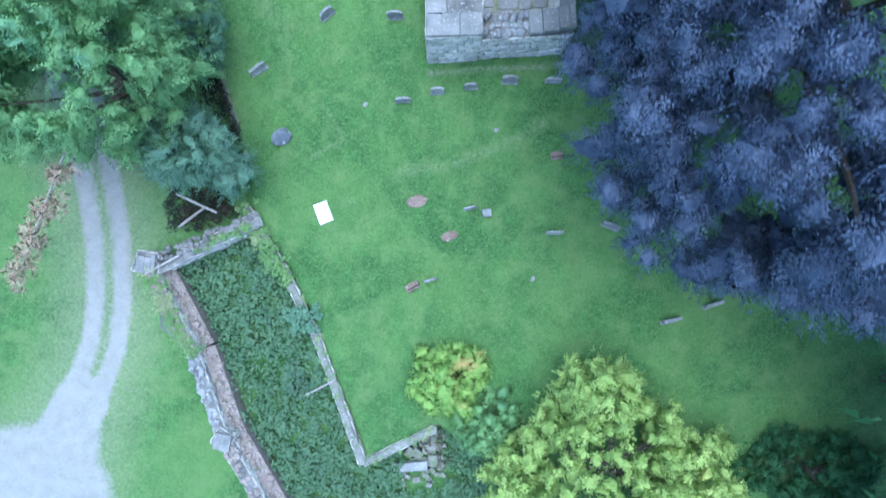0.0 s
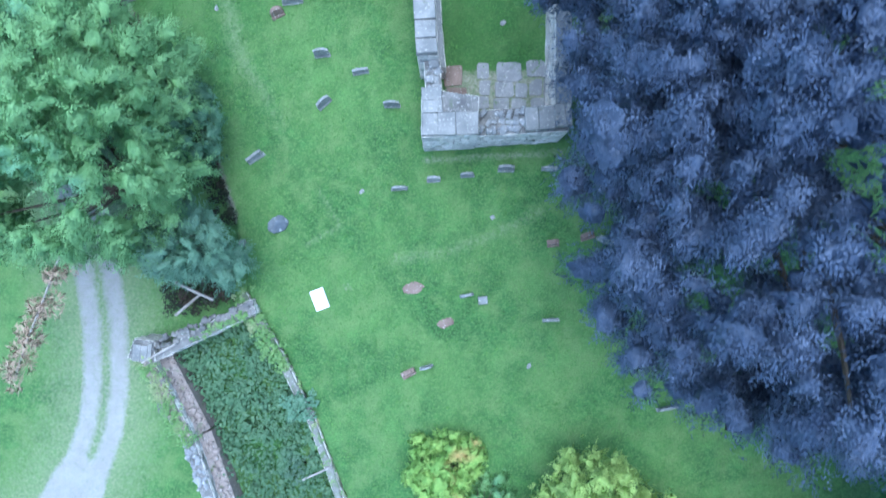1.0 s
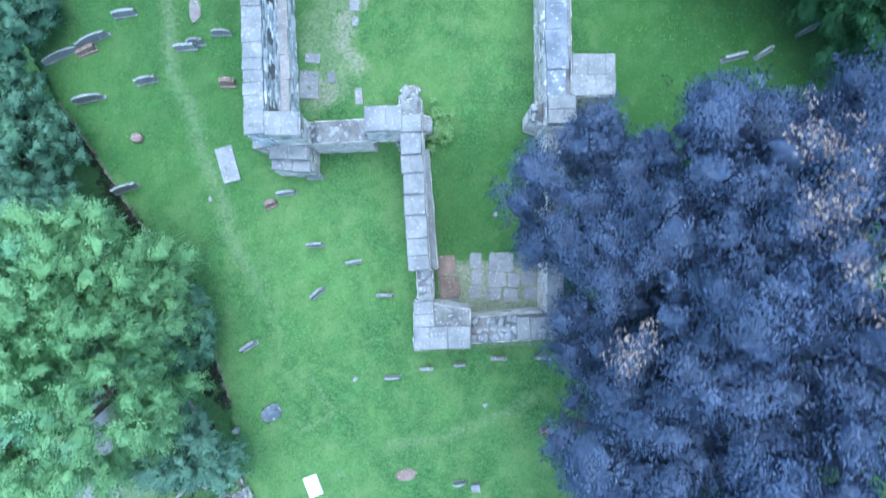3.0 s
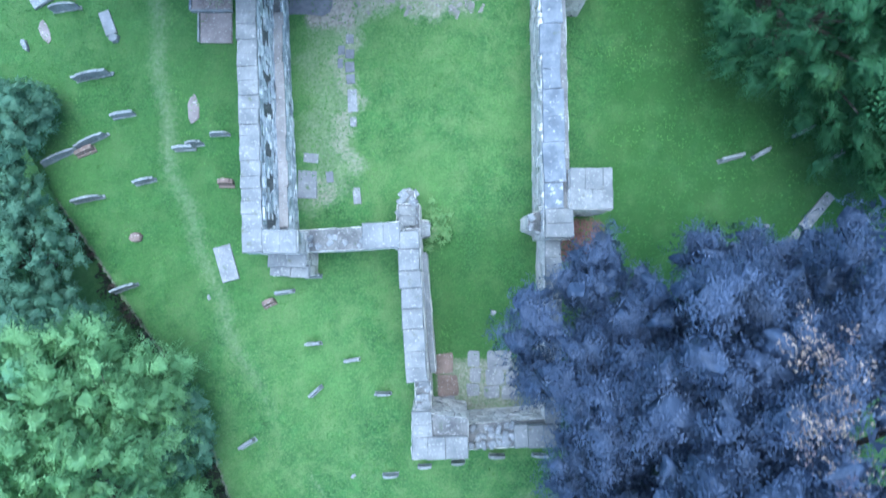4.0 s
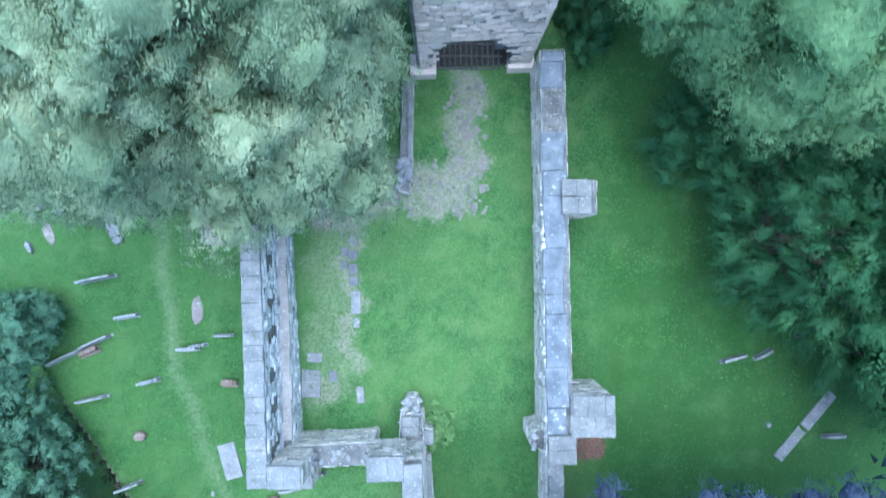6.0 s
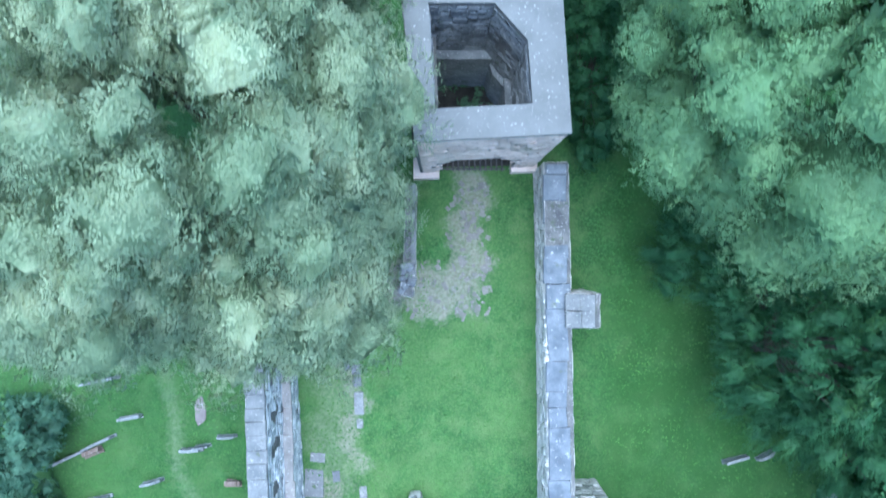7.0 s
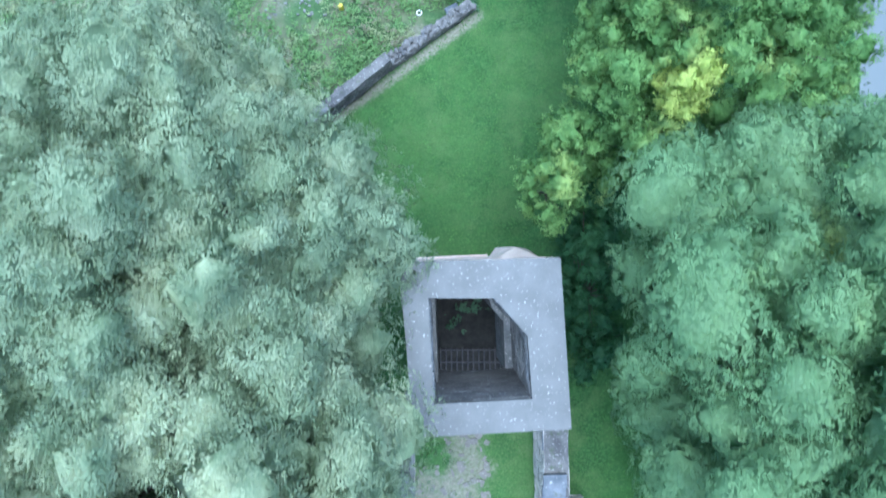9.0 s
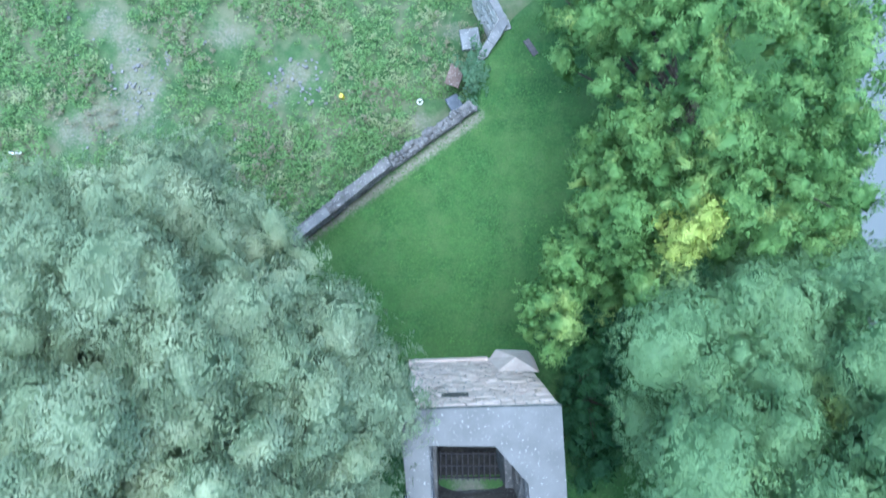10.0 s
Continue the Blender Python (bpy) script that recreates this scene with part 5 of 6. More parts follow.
tree("shrub", "dark green undergrowth in deep shade", (20, -11.5), [(20, -11.5, -0.8, 4.0, 2.2, 1.6)], YEW_LEAF, 0.15, (0.3, 0.6), 110, 0.16, 0.4, 8, 0.8, spray=0.6, category="shrub", fuzz=0.7, dent=0.5)
# Unseen tree, added for the deep shade over the lawn corner.
tree("yew_tree", "tall dark tree out of view, added to shade the lawn corner", (24.5, -6.5), [(24.0, -6.5, 8.0, 5.2, 7.0, 6.5), (23.5, -13, 6.5, 5.0, 5.0, 5.5)], YEW_LEAF, 0.5, (0.7, 1.4), 160, 0.26, 0.3, 8, 0.7, spray=0.9, droop=0.3, per=9, reach=3.5)
tree("shrub", "dark blue green undergrowth beside the tower", (8.0, 45.5), [(7.8, 45.5, 2.2, 1.4, 4.3, 2.4), (7.6, 49.5, 3.0, 1.2, 2.0, 3.0)], YEW_LEAF, 0.15, (0.4, 0.8), 60, 0.16, 0.45, 8, 0.9, spray=0.6, category="shrub", fuzz=0.5)


# ---- graves ----
def slab_mesh(name, w, h, th, material, top="round", seed=0):
    """An upright slab with an arched, pointed or broken head, edges worn."""
    r = random.Random(seed)
    outline = [(-w / 2, -0.25), (w / 2, -0.25)]
    if top == "round":
        outline += [(w / 2 * math.cos(a * math.pi / 8), h - w * 0.3 + w * 0.3 * math.sin(a * math.pi / 8)) for a in range(9)]
    elif top == "shoulder":
        outline += [(w / 2, h * 0.8), (w * 0.36, h * 0.82), (w * 0.28, h * 0.94), (0, h), (-w * 0.28, h * 0.94), (-w * 0.36, h * 0.82), (-w / 2, h * 0.8)]
    else:
        outline += [(w / 2, h * r.uniform(0.8, 1)), (w * 0.2, h * r.uniform(0.85, 1.05)), (-w * 0.15, h * r.uniform(0.85, 1.05)), (-w / 2, h * r.uniform(0.75, 1))]
    bm = bmesh.new()
    front = [bm.verts.new((x * 0.97, -th / 2, z)) for x, z in outline]
    fmid = [bm.verts.new((x, -th / 2 + 0.02, z)) for x, z in outline]
    bmid = [bm.verts.new((x, th / 2 - 0.02, z)) for x, z in outline]
    back = [bm.verts.new((x * 0.97, th / 2, z)) for x, z in outline]
    bm.faces.new(front)
    bm.faces.new(back[::-1])
    n = len(outline)
    for a, b in ((front, fmid), (fmid, bmid), (bmid, back)):
        for i in range(n):
            bm.faces.new((a[i], a[(i + 1) % n], b[(i + 1) % n], b[i]))
    return bm_mesh(name, bm, material)


HEAD_TYPES = [("round", 0.95), ("shoulder", 1.05), ("broken", 0.7), ("round", 0.8), ("shoulder", 0.9)]
HEAD_MESHES = {}


def headstone(x, y, turn, width=0.85, kind=0, lean=8, material=None, thick=0.16, tall=1.0, label=""):
    """A headstone, leaning back by lean degrees, on a low plinth."""
    material = material or GRAVE
    top, h = HEAD_TYPES[kind % 5]
    key = (kind % 5, material.name, round(thick, 2), round(tall, 2))
    if key not in HEAD_MESHES:
        HEAD_MESHES[key] = (slab_mesh("headstone", 1.0, h * tall, thick, material, top, kind), chamfer_block("plinth", material, 90 + kind))
    slab, foot = HEAD_MESHES[key]
    z = level(x, y)
    ob = thing("headstone", label or ("weathered grey limestone headstone leaning in the grass" if material is GRAVE else "small brown weathered gravestone in the grass"), "headstone", slab, group="churchyard headstones")
    ob.matrix_basis = pose(x, y, z, -lean, rnd.uniform(-4, 4), turn) @ Matrix.Diagonal((width, 1, 1, 1))
    p = new("plinth", foot)
    p.parent = ob
    p.matrix_basis = pose(0, 0, -0.08) @ Matrix.Diagonal((1.06, thick * 1.7, 0.14, 1))
    return ob


# Rows of place, turn, width, lean and thickness.
STONES_SOUTH_LAWN = [(-6.2, 13.0, 42, 0.85, 14, 0.2), (-2.55, 12.9, 0, 0.85, 10, 0.16), (-9.95, 10.1, 32, 0.95, 24, 0.22), (-2.16, 8.45, 3, 0.85, 6, 0.16),
    (-0.3, 8.9, 2, 0.72, 20, 0.18), (1.52, 9.15, 3, 0.72, 10, 0.16), (3.62, 9.48, 0, 0.85, 18, 0.2), (5.96, 9.52, -2, 0.82, 10, 0.18), (1.49, 2.66, 12, 0.7, 6, 0.14),
    (6.06, 1.32, 2, 0.82, 8, 0.16), (-0.7, -1.25, 16, 0.7, 5, 0.13), (-6.31, 15.6, 6, 0.8, 14, 0.18), (-4.25, 14.7, 10, 0.85, 12, 0.18)]
STONES_AISLE_LAWN = [(-7.87, 18.4, 8, 1.05, 10, 0.18), (-6.3, 19.25, 2, 0.9, 24, 0.18), (-19.3, 33.4, 8, 1.5, 8, 0.15), (-17.8, 29.8, 12, 1.9, 7, 0.15),
    (-16.3, 27.8, 10, 1.2, 12, 0.2), (-19.7, 25.6, 25, 2.0, 5, 0.14), (-18.0, 26.45, 25, 1.7, 5, 0.14), (-18.3, 23.35, 12, 1.6, 8, 0.16), (-16.4, 18.6, 20, 1.3, 10, 0.16),
    (-13.1, 26.05, 4, 1.1, 15, 0.2), (-11.2, 26.8, 2, 1.0, 8, 0.15), (-15.2, 24.3, 14, 1.1, 12, 0.18), (-16.5, 35.0, 6, 1.0, 10, 0.16), (-12.5, 26.25, 8, 0.8, 12, 0.15)]
STONES_EAST_LAWN = [(9.1, 1.65, -22, 0.95, 26, 0.2), (14.75, -2.6, 18, 1.1, 25, 0.18), (12.4, -3.5, 12, 1.0, 28, 0.18), (21.7, 25.8, 35, 0.9, 14, 0.16),
    (9.0, 5.6, -25, 0.9, 20, 0.16), (16.0, 25.6, 15, 1.3, 16, 0.2), (17.6, 25.85, 30, 1.0, 18, 0.2), (19.8, 27.0, 25, 1.1, 14, 0.16), (21.5, 21.4, 4, 1.1, 22, 0.2)]
for k, (x, y, turn, width, lean, thick) in enumerate(STONES_SOUTH_LAWN + STONES_AISLE_LAWN + STONES_EAST_LAWN):
    headstone(x, y, turn, width, k, 0.45 * lean, None, 0.72 * thick, 0.78 if width < 1.3 else 0.8)
for k, (x, y, turn, width) in enumerate([(6.17, 5.5, 5, 0.6), (8.05, 5.9, 18, 0.75), (-1.65, -1.6, 28, 0.75), (-8.7, 17.8, 24, 0.7), (-10.9, 24.2, 0, 0.8), (-18.4, 25.9, 22, 1.0), (-19.3, 34.2, -12, 0.9)]):
    headstone(x, y, turn, width, k + 2, 14, BROWNSTONE, 0.24, 0.55)


def rough_slab(name, label, category, x, y, turn, w, d, h, material, sink=0.05, tip=0.0, seed=0, sides=4, z=None):
    """A flat irregular stone lying on the ground, rim chamfered."""
    r = random.Random(seed)
    if sides == 4:
        outline = [(-w / 2, -d / 2), (w / 2, -d / 2), (w / 2, d / 2), (-w / 2, d / 2)]
    else:
        outline = [(w / 2 * math.cos(6.2832 * i / sides) * r.uniform(0.75, 1.1), d / 2 * math.sin(6.2832 * i / sides) * r.uniform(0.75, 1.1)) for i in range(sides)]
    bm = bmesh.new()
    rings = [[bm.verts.new((px * s + r.uniform(-0.01, 0.01), py * s + r.uniform(-0.01, 0.01), pz + (r.uniform(-0.01, 0.01) if pz else 0))) for px, py in outline] for s, pz in ((1.0, 0), (1.0, h * 0.75), (0.96 if sides == 4 else 0.85, h))]
    for a, b in zip(rings, rings[1:]):
        for i in range(len(outline)):
            bm.faces.new((a[i], a[(i + 1) % len(outline)], b[(i + 1) % len(outline)], b[i]))
    bm.faces.new(rings[2])
    bm.faces.new(rings[0][::-1])
    ob = thing(name, label, category, bm_mesh(name, bm, material))
    ob.matrix_basis = pose(x, y, (level(x, y) if z is None else z) - sink, tip, 0, turn)
    return ob


rough_slab("ledger_slab", "bright white flat marble grave slab on the grass", "grave slab", -6.52, 2.43, -69, 1.15, 0.78, 0.16, WHITE, 0.03)
rough_slab("ledger_slab", "grey stone grave slab lying flush with the lawn", "grave slab", -11.0, 19.95, -74, 1.95, 0.95, 0.14, FLAG, 0.04, seed=3)
rough_slab("ledger_slab", "grey stone grave slab half under the tree", "grave slab", -21.0, 34.5, -60, 1.9, 1.1, 0.2, GRAVE, 0.03, seed=4)
rough_slab("ledger_slab", "narrow grey grave slab with a pale stone at its foot", "grave slab", -17.15, 32.7, -70, 1.3, 0.6, 0.12, FLAG, 0.03, seed=5)
rough_slab("footstone", "pale lichened stone at the foot of a grave", "stone", -16.8, 31.9, 20, 0.6, 0.55, 0.3, GRAVE, 0.05, seed=6, sides=6)
rough_slab("footstone", "pale narrow stone lying in the grass", "stone", -21.5, 31.5, -65, 0.9, 0.4, 0.25, GRAVE, 0.05, seed=7, sides=6)
rough_slab("grave_plot", "bare earth grave plot in the grass", "grave plot", -20.5, 32.2, -72, 1.5, 0.6, 0.06, GRAVEL, 0.03, seed=8, sides=9)
rough_slab("grave_plot", "sunken brown grave plot in the grass", "grave plot", -12.6, 28.2, 88, 1.9, 0.75, 0.06, GRAVEL, 0.03, seed=9, sides=9)
rough_slab("sunken_stone", "brown stone sunk flat in the turf", "stone", -1.43, 3.05, 10, 1.35, 0.75, 0.09, BROWNSTONE, 0.04, seed=10, sides=9)
rough_slab("sunken_stone", "brown stone sunk flat in the turf", "stone", 0.33, 1.14, 20, 1.05, 0.6, 0.09, BROWNSTONE, 0.04, seed=11, sides=9)
rough_slab("boulder", "small brown boulder on the lawn", "boulder", -15.8, 21.35, 10, 0.75, 0.6, 0.35, BROWNSTONE, 0.06, seed=12, sides=8)
rough_slab("stone_block", "small square grey stone block in the grass", "stone block", 2.37, 2.4, 5, 0.5, 0.42, 0.35, GRAVE, 0.05, seed=13)
rough_slab("stone_block", "small pale stone beside the bank", "stone block", -10.7, 5.5, 12, 0.5, 0.38, 0.35, GRAVE, 0.05, seed=14, sides=6)
rough_slab("stone_block", "pale carved fragment leaning beside the aisle wall", "stone block", -9.4, 30.0, 30, 0.95, 0.75, 0.7, GRAVE, 0.05, seed=15, sides=5)
rough_slab("stone_block", "small pale stone on the eastern lawn", "stone block", 18.05, 22.0, 20, 0.35, 0.3, 0.25, GRAVE, 0.05, seed=16, sides=6)
rough_slab("path_slab", "long grey stone slab leading under the yew", "path slab", 20.9, 23.0, 50, 2.9, 0.6, 0.1, FLAG, 0.03, seed=17)
rough_slab("path_slab", "grey stone slab in the path", "path slab", 19.3, 21.0, 50, 2.2, 0.55, 0.1, FLAG, 0.03, seed=18)
rough_slab("stone_block", "pale flat stone in the choir grass", "stone block", 3.4, 17.3, 20, 0.4, 0.3, 0.12, FLAG, 0.04, seed=19, sides=7)
for i, (x, y) in enumerate([(2.9, 6.9), (-4.2, 8.3), (4.9, -1.2), (-12.0, 18.1)]):
    rough_slab("stone_chip", "small pale stone trodden into the turf", "stone", x, y, 30 * i, 0.35, 0.25, 0.06, FLAG, 0.03, seed=20 + i, sides=7)


def boulder():
    bm = bmesh.new()
    bmesh.ops.create_icosphere(bm, subdivisions=3, radius=1)
    for v in bm.verts:
        p = v.co.copy()
        k = 1 + 0.22 * noise.noise(p * 1.3) + 0.08 * noise.noise(p * 4)
        v.co = Vector((p.x * 0.58 * k, p.y * 0.42 * k, p.z * 0.4 * k + (0.28 * max(0, 1 - 1.6 * math.hypot(p.x - 0.2, p.y - 0.2)))))
    ob = thing("boulder", "dark blue-grey boulder with a pale patch", "boulder", bm_mesh("boulder", bm, DARKSTONE))
    ob.location = (-8.72, 6.5, level(-8.72, 6.5) + 0.12)
    ob.rotation_euler = (0, 0, 0.5)


boulder()


def kerbed_tomb():
    t = thing("tomb", "gravel-covered family tomb with low stone kerbs beside the aisle wall", "tomb")
    z = level(-11.6, 33.5)
    t.location = (-11.6, 33.5, z)
    for name, x, y, w, d, h, m in (("kerb", -1.08, 0.75, 0.1, 1.9, 0.35, DARKSTONE), ("kerb", 0.0, -0.2, 2.2, 0.12, 0.3, GRAVE), ("kerb", 0.0, 1.7, 2.2, 0.12, 0.3, GRAVE), ("kerb", -0.7, -1.0, 0.1, 1.6, 0.15, GRAVE),
                                   ("gravel_bed", 0.05, 0.75, 2.1, 1.8, 0.24, GRAVEL), ("gravel_bed", 0.2, -1.05, 1.7, 1.6, 0.1, GRAVEL)):
        place_piece(chamfer_block(name, m, len(name) + int(10 * w)), name, t, x, y, -0.05, w, d, h)
    rows = []
    for _ in range(420):
        x, y = rng.uniform(-0.95, 1.0), rng.uniform(-0.1, 1.6)
        s = rng.uniform(0.04, 0.11)
        rows.append(((x, y, 0.15), (s, 0.02, 0), (-0.02, s, 0), (0, 0, rng.uniform(0.04, 0.09))))
    part("gravel", blocks_mesh("gravel", rows, GRAVEL, 0.02, 0.01), t, kind="stuff")


kerbed_tomb()


# ---- old floors ----
FLAG_MESHES = [chamfer_block("flagstone", SLATE if i % 2 else FLAG, 120 + i) for i in range(6)]
choir = thing("choir_floor", "worn grey flagstone floor of the ruined choir with grass in the joints", "paving", None, "structure")
def flag_polygon(name, material, seed):
    """A worn oblong flag, one unit across, corners broken and rim chamfered."""
    r = random.Random(seed)
    outline = []
    for sx, sy, swap in ((-1, -1, 0), (1, -1, 1), (1, 1, 0), (-1, 1, 1)):
        cut = [r.uniform(0.03, 0.2), r.uniform(0.03, 0.2)]
        ends = [(sx * 0.5, sy * (0.5 - cut[0])), (sx * (0.5 - cut[1]), sy * 0.5)]
        outline += ends[::-1] if swap else ends
    outline = [(x + r.uniform(-0.04, 0.04), y + r.uniform(-0.04, 0.04)) for x, y in outline]
    sides = len(outline)
    bm = bmesh.new()
    rings = [[bm.verts.new((px * s, py * s, pz)) for px, py in outline] for s, pz in ((1.0, 0), (1.0, 0.7), (0.96, 1.0))]
    for lo, hi in zip(rings, rings[1:]):
        for i in range(sides):
            bm.faces.new((lo[i], lo[(i + 1) % sides], hi[(i + 1) % sides], hi[i]))
    bm.faces.new(rings[2])
    return bm_mesh(name, bm, material)


WORN_FLAGS = [flag_polygon("flagstone", FLAG, 170 + i) for i in range(6)]
TAN_FLAGS = [flag_polygon("flagstone", TAN_FLAG, 190 + i) for i in range(5)]
BROWN_FLAGS = [flag_polygon("flagstone", BROWNSTONE, 180 + i) for i in range(3)]
for x, y, w, d, brown in ((0.72, 14.55, 1.0, 1.1, 1), (0.95, 13.35, 1.15, 1.15, 1), (0.9, 12.6, 0.9, 0.45, 0), (2.35, 14.8, 0.65, 0.9, 0), (2.45, 13.9, 0.6, 0.85, 0), (2.3, 13.1, 0.7, 0.7, 0), (3.75, 14.75, 1.35, 1.05, 0),
                          (3.5, 13.8, 1.0, 0.85, 0), (4.4, 13.75, 0.65, 0.8, 0), (3.35, 13.0, 0.85, 0.7, 0), (4.25, 12.95, 0.8, 0.75, 0), (5.35, 14.95, 1.3, 0.95, 0), (5.2, 13.95, 0.7, 0.95, 0), (5.95, 13.9, 0.65, 0.9, 0), (5.5, 13.05, 1.1, 0.7, 0)):
    place_piece(rnd.choice(BROWN_FLAGS if brown else WORN_FLAGS), "flagstone", choir, x, y, level(x, y) - 0.04 + rnd.uniform(-0.01, 0.01), w, d, 0.08, rnd.uniform(-5, 5))
nave = thing("nave_floor", "scattered worn flagstones of the nave floor in thin grass", "paving", None, "structure")
for x, y, w, d in ((-4.3, 31.9, 0.4, 0.5), (-4.75, 31.3, 0.35, 0.5), (-4.3, 31.1, 0.45, 0.5), (-4.3, 30.4, 0.5, 0.55), (-4.8, 30.6, 0.3, 0.5), (-4.25, 29.75, 0.45, 0.5), (-4.15, 28.6, 0.5, 1.2), (-4.1, 27.5, 0.35, 0.5), (-6.6, 24.2, 1.0, 1.5), (-3.95, 23.6, 0.4, 0.9),
                   (-6.4, 25.6, 0.8, 0.5), (-5.4, 24.6, 0.4, 0.6)):
    place_piece(rnd.choice(FLAG_MESHES), "flagstone", nave, x, y, level(x, y) - 0.04, w, d, 0.09, rnd.uniform(-6, 6))
count = 0
while count < 120:
    x, y = rnd.uniform(-4.4, 2.8), rnd.uniform(33.2, 40.4)
    if (y > 36.2 and not 0.5 < x < 2.8) or (x < 0 and y < 36.2 and rnd.random() < 0.5):
        continue
    count += 1
    place_piece(rnd.choice(TAN_FLAGS), "flagstone", nave, x, y, level(x, y) - 0.05, rnd.uniform(0.15, 0.5), rnd.uniform(0.12, 0.4), 0.08, rnd.uniform(0, 180))
ramp = rough_slab("threshold", "smooth grey trodden threshold at the aisle door", "threshold", -6.5, 33.7, -3, 3.4, 1.4, 0.07, SLATE, 0.03, seed=31, sides=11)


def dark_lid():
    """A dark boarded hatch that stands open at the aisle door."""
    t = thing("wooden_hatch", "dark boarded hatch leaning open in the aisle doorway", "hatch")
    t.matrix_basis = pose(-7.2, 35.0, 2.2, -28, 8, -14)
    for i in range(4):
        place_piece(chamfer_block("board", DARKWOOD, 140 + i), "board", t, 0, -0.36 + 0.24 * i, 0, 1.9, 0.23, 0.07)
    for x in (-0.6, 0.6):
        place_piece(chamfer_block("batten", DARKWOOD, 150), "batten", t, x, 0, -0.06, 0.12, 0.95, 0.06)


dark_lid()


# ---- timber, dead branch, rubble ----
def beam(label, p0, p1, radius=0.08, material=None):
    bm = bmesh.new()
    a, b = Vector(p0), Vector(p1)
    m = (a + b) / 2 + Vector((0, 0, 0.03))
    tube(bm, [tuple(a), tuple(m), tuple(b)], [radius, radius * 0.95, radius * 0.85], 6)
    thing("timber_beam", label, "beam", bm_mesh("timber_beam", bm, material or TIMBER))


beam("weathered pale timber resting across the outbuilding ruin", (-14.3, 3.4, 0.3), (-12.2, 2.4, 0.15))
beam("weathered pale timber propped on the ruined wall", (-14.1, 1.6, 0.5), (-13.1, 2.7, -0.4))
beam("weathered plank lying on the bank", (-13.3, 7.2, 0.2), (-12.1, 5.4, 0.1), 0.14)
beam("bare fallen branch across the lawn wall", (-7.7, -7.7, -0.9), (-5.9, -6.7, -0.25), 0.06)
beam("pale timber lying on the track-side ruin", (-15.8, -0.9, 0.62), (-14.0, 0.1, 0.62), 0.07)


def dead_branch():
    t = thing("dead_branch", "dead brown conifer branch hanging out over the grass", "branch")
    spine = [(-16.6, 6.6, 4.6), (-17.8, 4.5, 4.5), (-18.8, 2.3, 4.2), (-19.75, 0.4, 3.9), (-20.5, -1.3, 3.5)]
    bm = bmesh.new()
    tube(bm, spine, [0.08, 0.06, 0.05, 0.035, 0.015], 6)
    part("stem", bm_mesh("stem", bm, TIMBER), t)
    centres = []
    for a, b in zip(spine[1:], spine[2:]):
        for k in np.linspace(0, 1, 11):
            centres.append(np.array(a) * (1 - k) + np.array(b) * k + rng.normal(0, 0.3, 3) + np.array((0, 0, -0.1)))
    cloud = leaf_cloud("dry_foliage", np.array(centres), np.full(len(centres), 0.55), 60, 0.36, DEADWOOD, 0.13, 0.7, 0.3, jitter=0.8, rosette=0.6)
    part("dry_foliage", cloud, t, "dry brown twigs", "stuff")


dead_branch()


def rubble_heap(label, corners, count, size, material, z_extra=0.1):
    (x0, y0), (x1, y1) = corners
    t = thing("rubble_heap", label, "rubble", None, "stuff")
    meshes = RUBBLE_MESHES if material is not LIMESTONE else MOSSY_MESHES
    for i in range(min(count, 60)):
        x, y = rnd.uniform(x0, x1), rnd.uniform(y0, y1)
        s = rnd.uniform(*size)
        place_piece(rnd.choice(meshes), "stone", t, x, y, level(x, y) - 0.05 + rnd.uniform(0, z_extra), s, s * rnd.uniform(0.5, 0.9), s * rnd.uniform(0.3, 0.6), rnd.uniform(0, 180), rnd.uniform(-15, 15), rnd.uniform(-15, 15))


rubble_heap("tumbled grey stones and slabs at the corner of the lawn wall", ((-2.4, -13.2), (-0.3, -10.2)), 44, (0.25, 0.7), LIMESTONE, 0.5)
for i in range(6):
    x, y, turn = rnd.uniform(-0.9, 0.0), rnd.uniform(-12.6, -10.6), rnd.uniform(0.9, 2.2)
    beam("dark rotting branch among tumbled stones", (x, y, -1.95), (x + 0.9 * math.cos(turn), y + 0.9 * math.sin(turn), -1.8), 0.05, BARK)
rubble_heap("dark wet stones tumbled below the lawn wall", ((-0.9, -13.0), (0.1, -10.0)), 40, (0.15, 0.4), LIMESTONE, 0.3)
rough_slab("stone_lintel", "long grey stone lintel in the rubble", "stone", -1.85, -11.95, 4, 1.95, 0.5, 0.3, GRAVE, 0.0, seed=41, z=-2.1)
rubble_heap("pale rubble spread over the waste ground", ((-20.5, 61.5), (-16.5, 65.5)), 60, (0.06, 0.26), COPING)
rubble_heap("pale rubble in the weeds", ((-10.8, 62), (-7, 65)), 60, (0.06, 0.24), COPING)
rubble_heap("scattered pale stones on the waste ground", ((-24, 58.5), (-9, 68)), 60, (0.06, 0.22), COPING)
rough_slab("tumbled_slab", "pinkish slab tipped against the broken wall", "slab", 0.95, 63.6, -20, 0.9, 1.2, 0.16, BROWNSTONE, 0, 14, seed=42, z=-2.3)
rough_slab("tumbled_slab", "grey slab fallen beside the broken wall", "slab", 1.85, 65.8, 10, 1.15, 1.3, 0.2, GRAVE, 0, -8, seed=43, z=-2.4)
rough_slab("tumbled_slab", "dark slab in the wall gap", "slab", 0.95, 62.2, 30, 0.8, 0.9, 0.2, DARKSTONE, 0, 6, seed=44, z=-3.2)
rough_slab("tumbled_slab", "dark rusty plate lying under the lime tree", "slab", 5.05, 64.4, -55, 1.0, 0.35, 0.06, IRON, 0.0, seed=45)
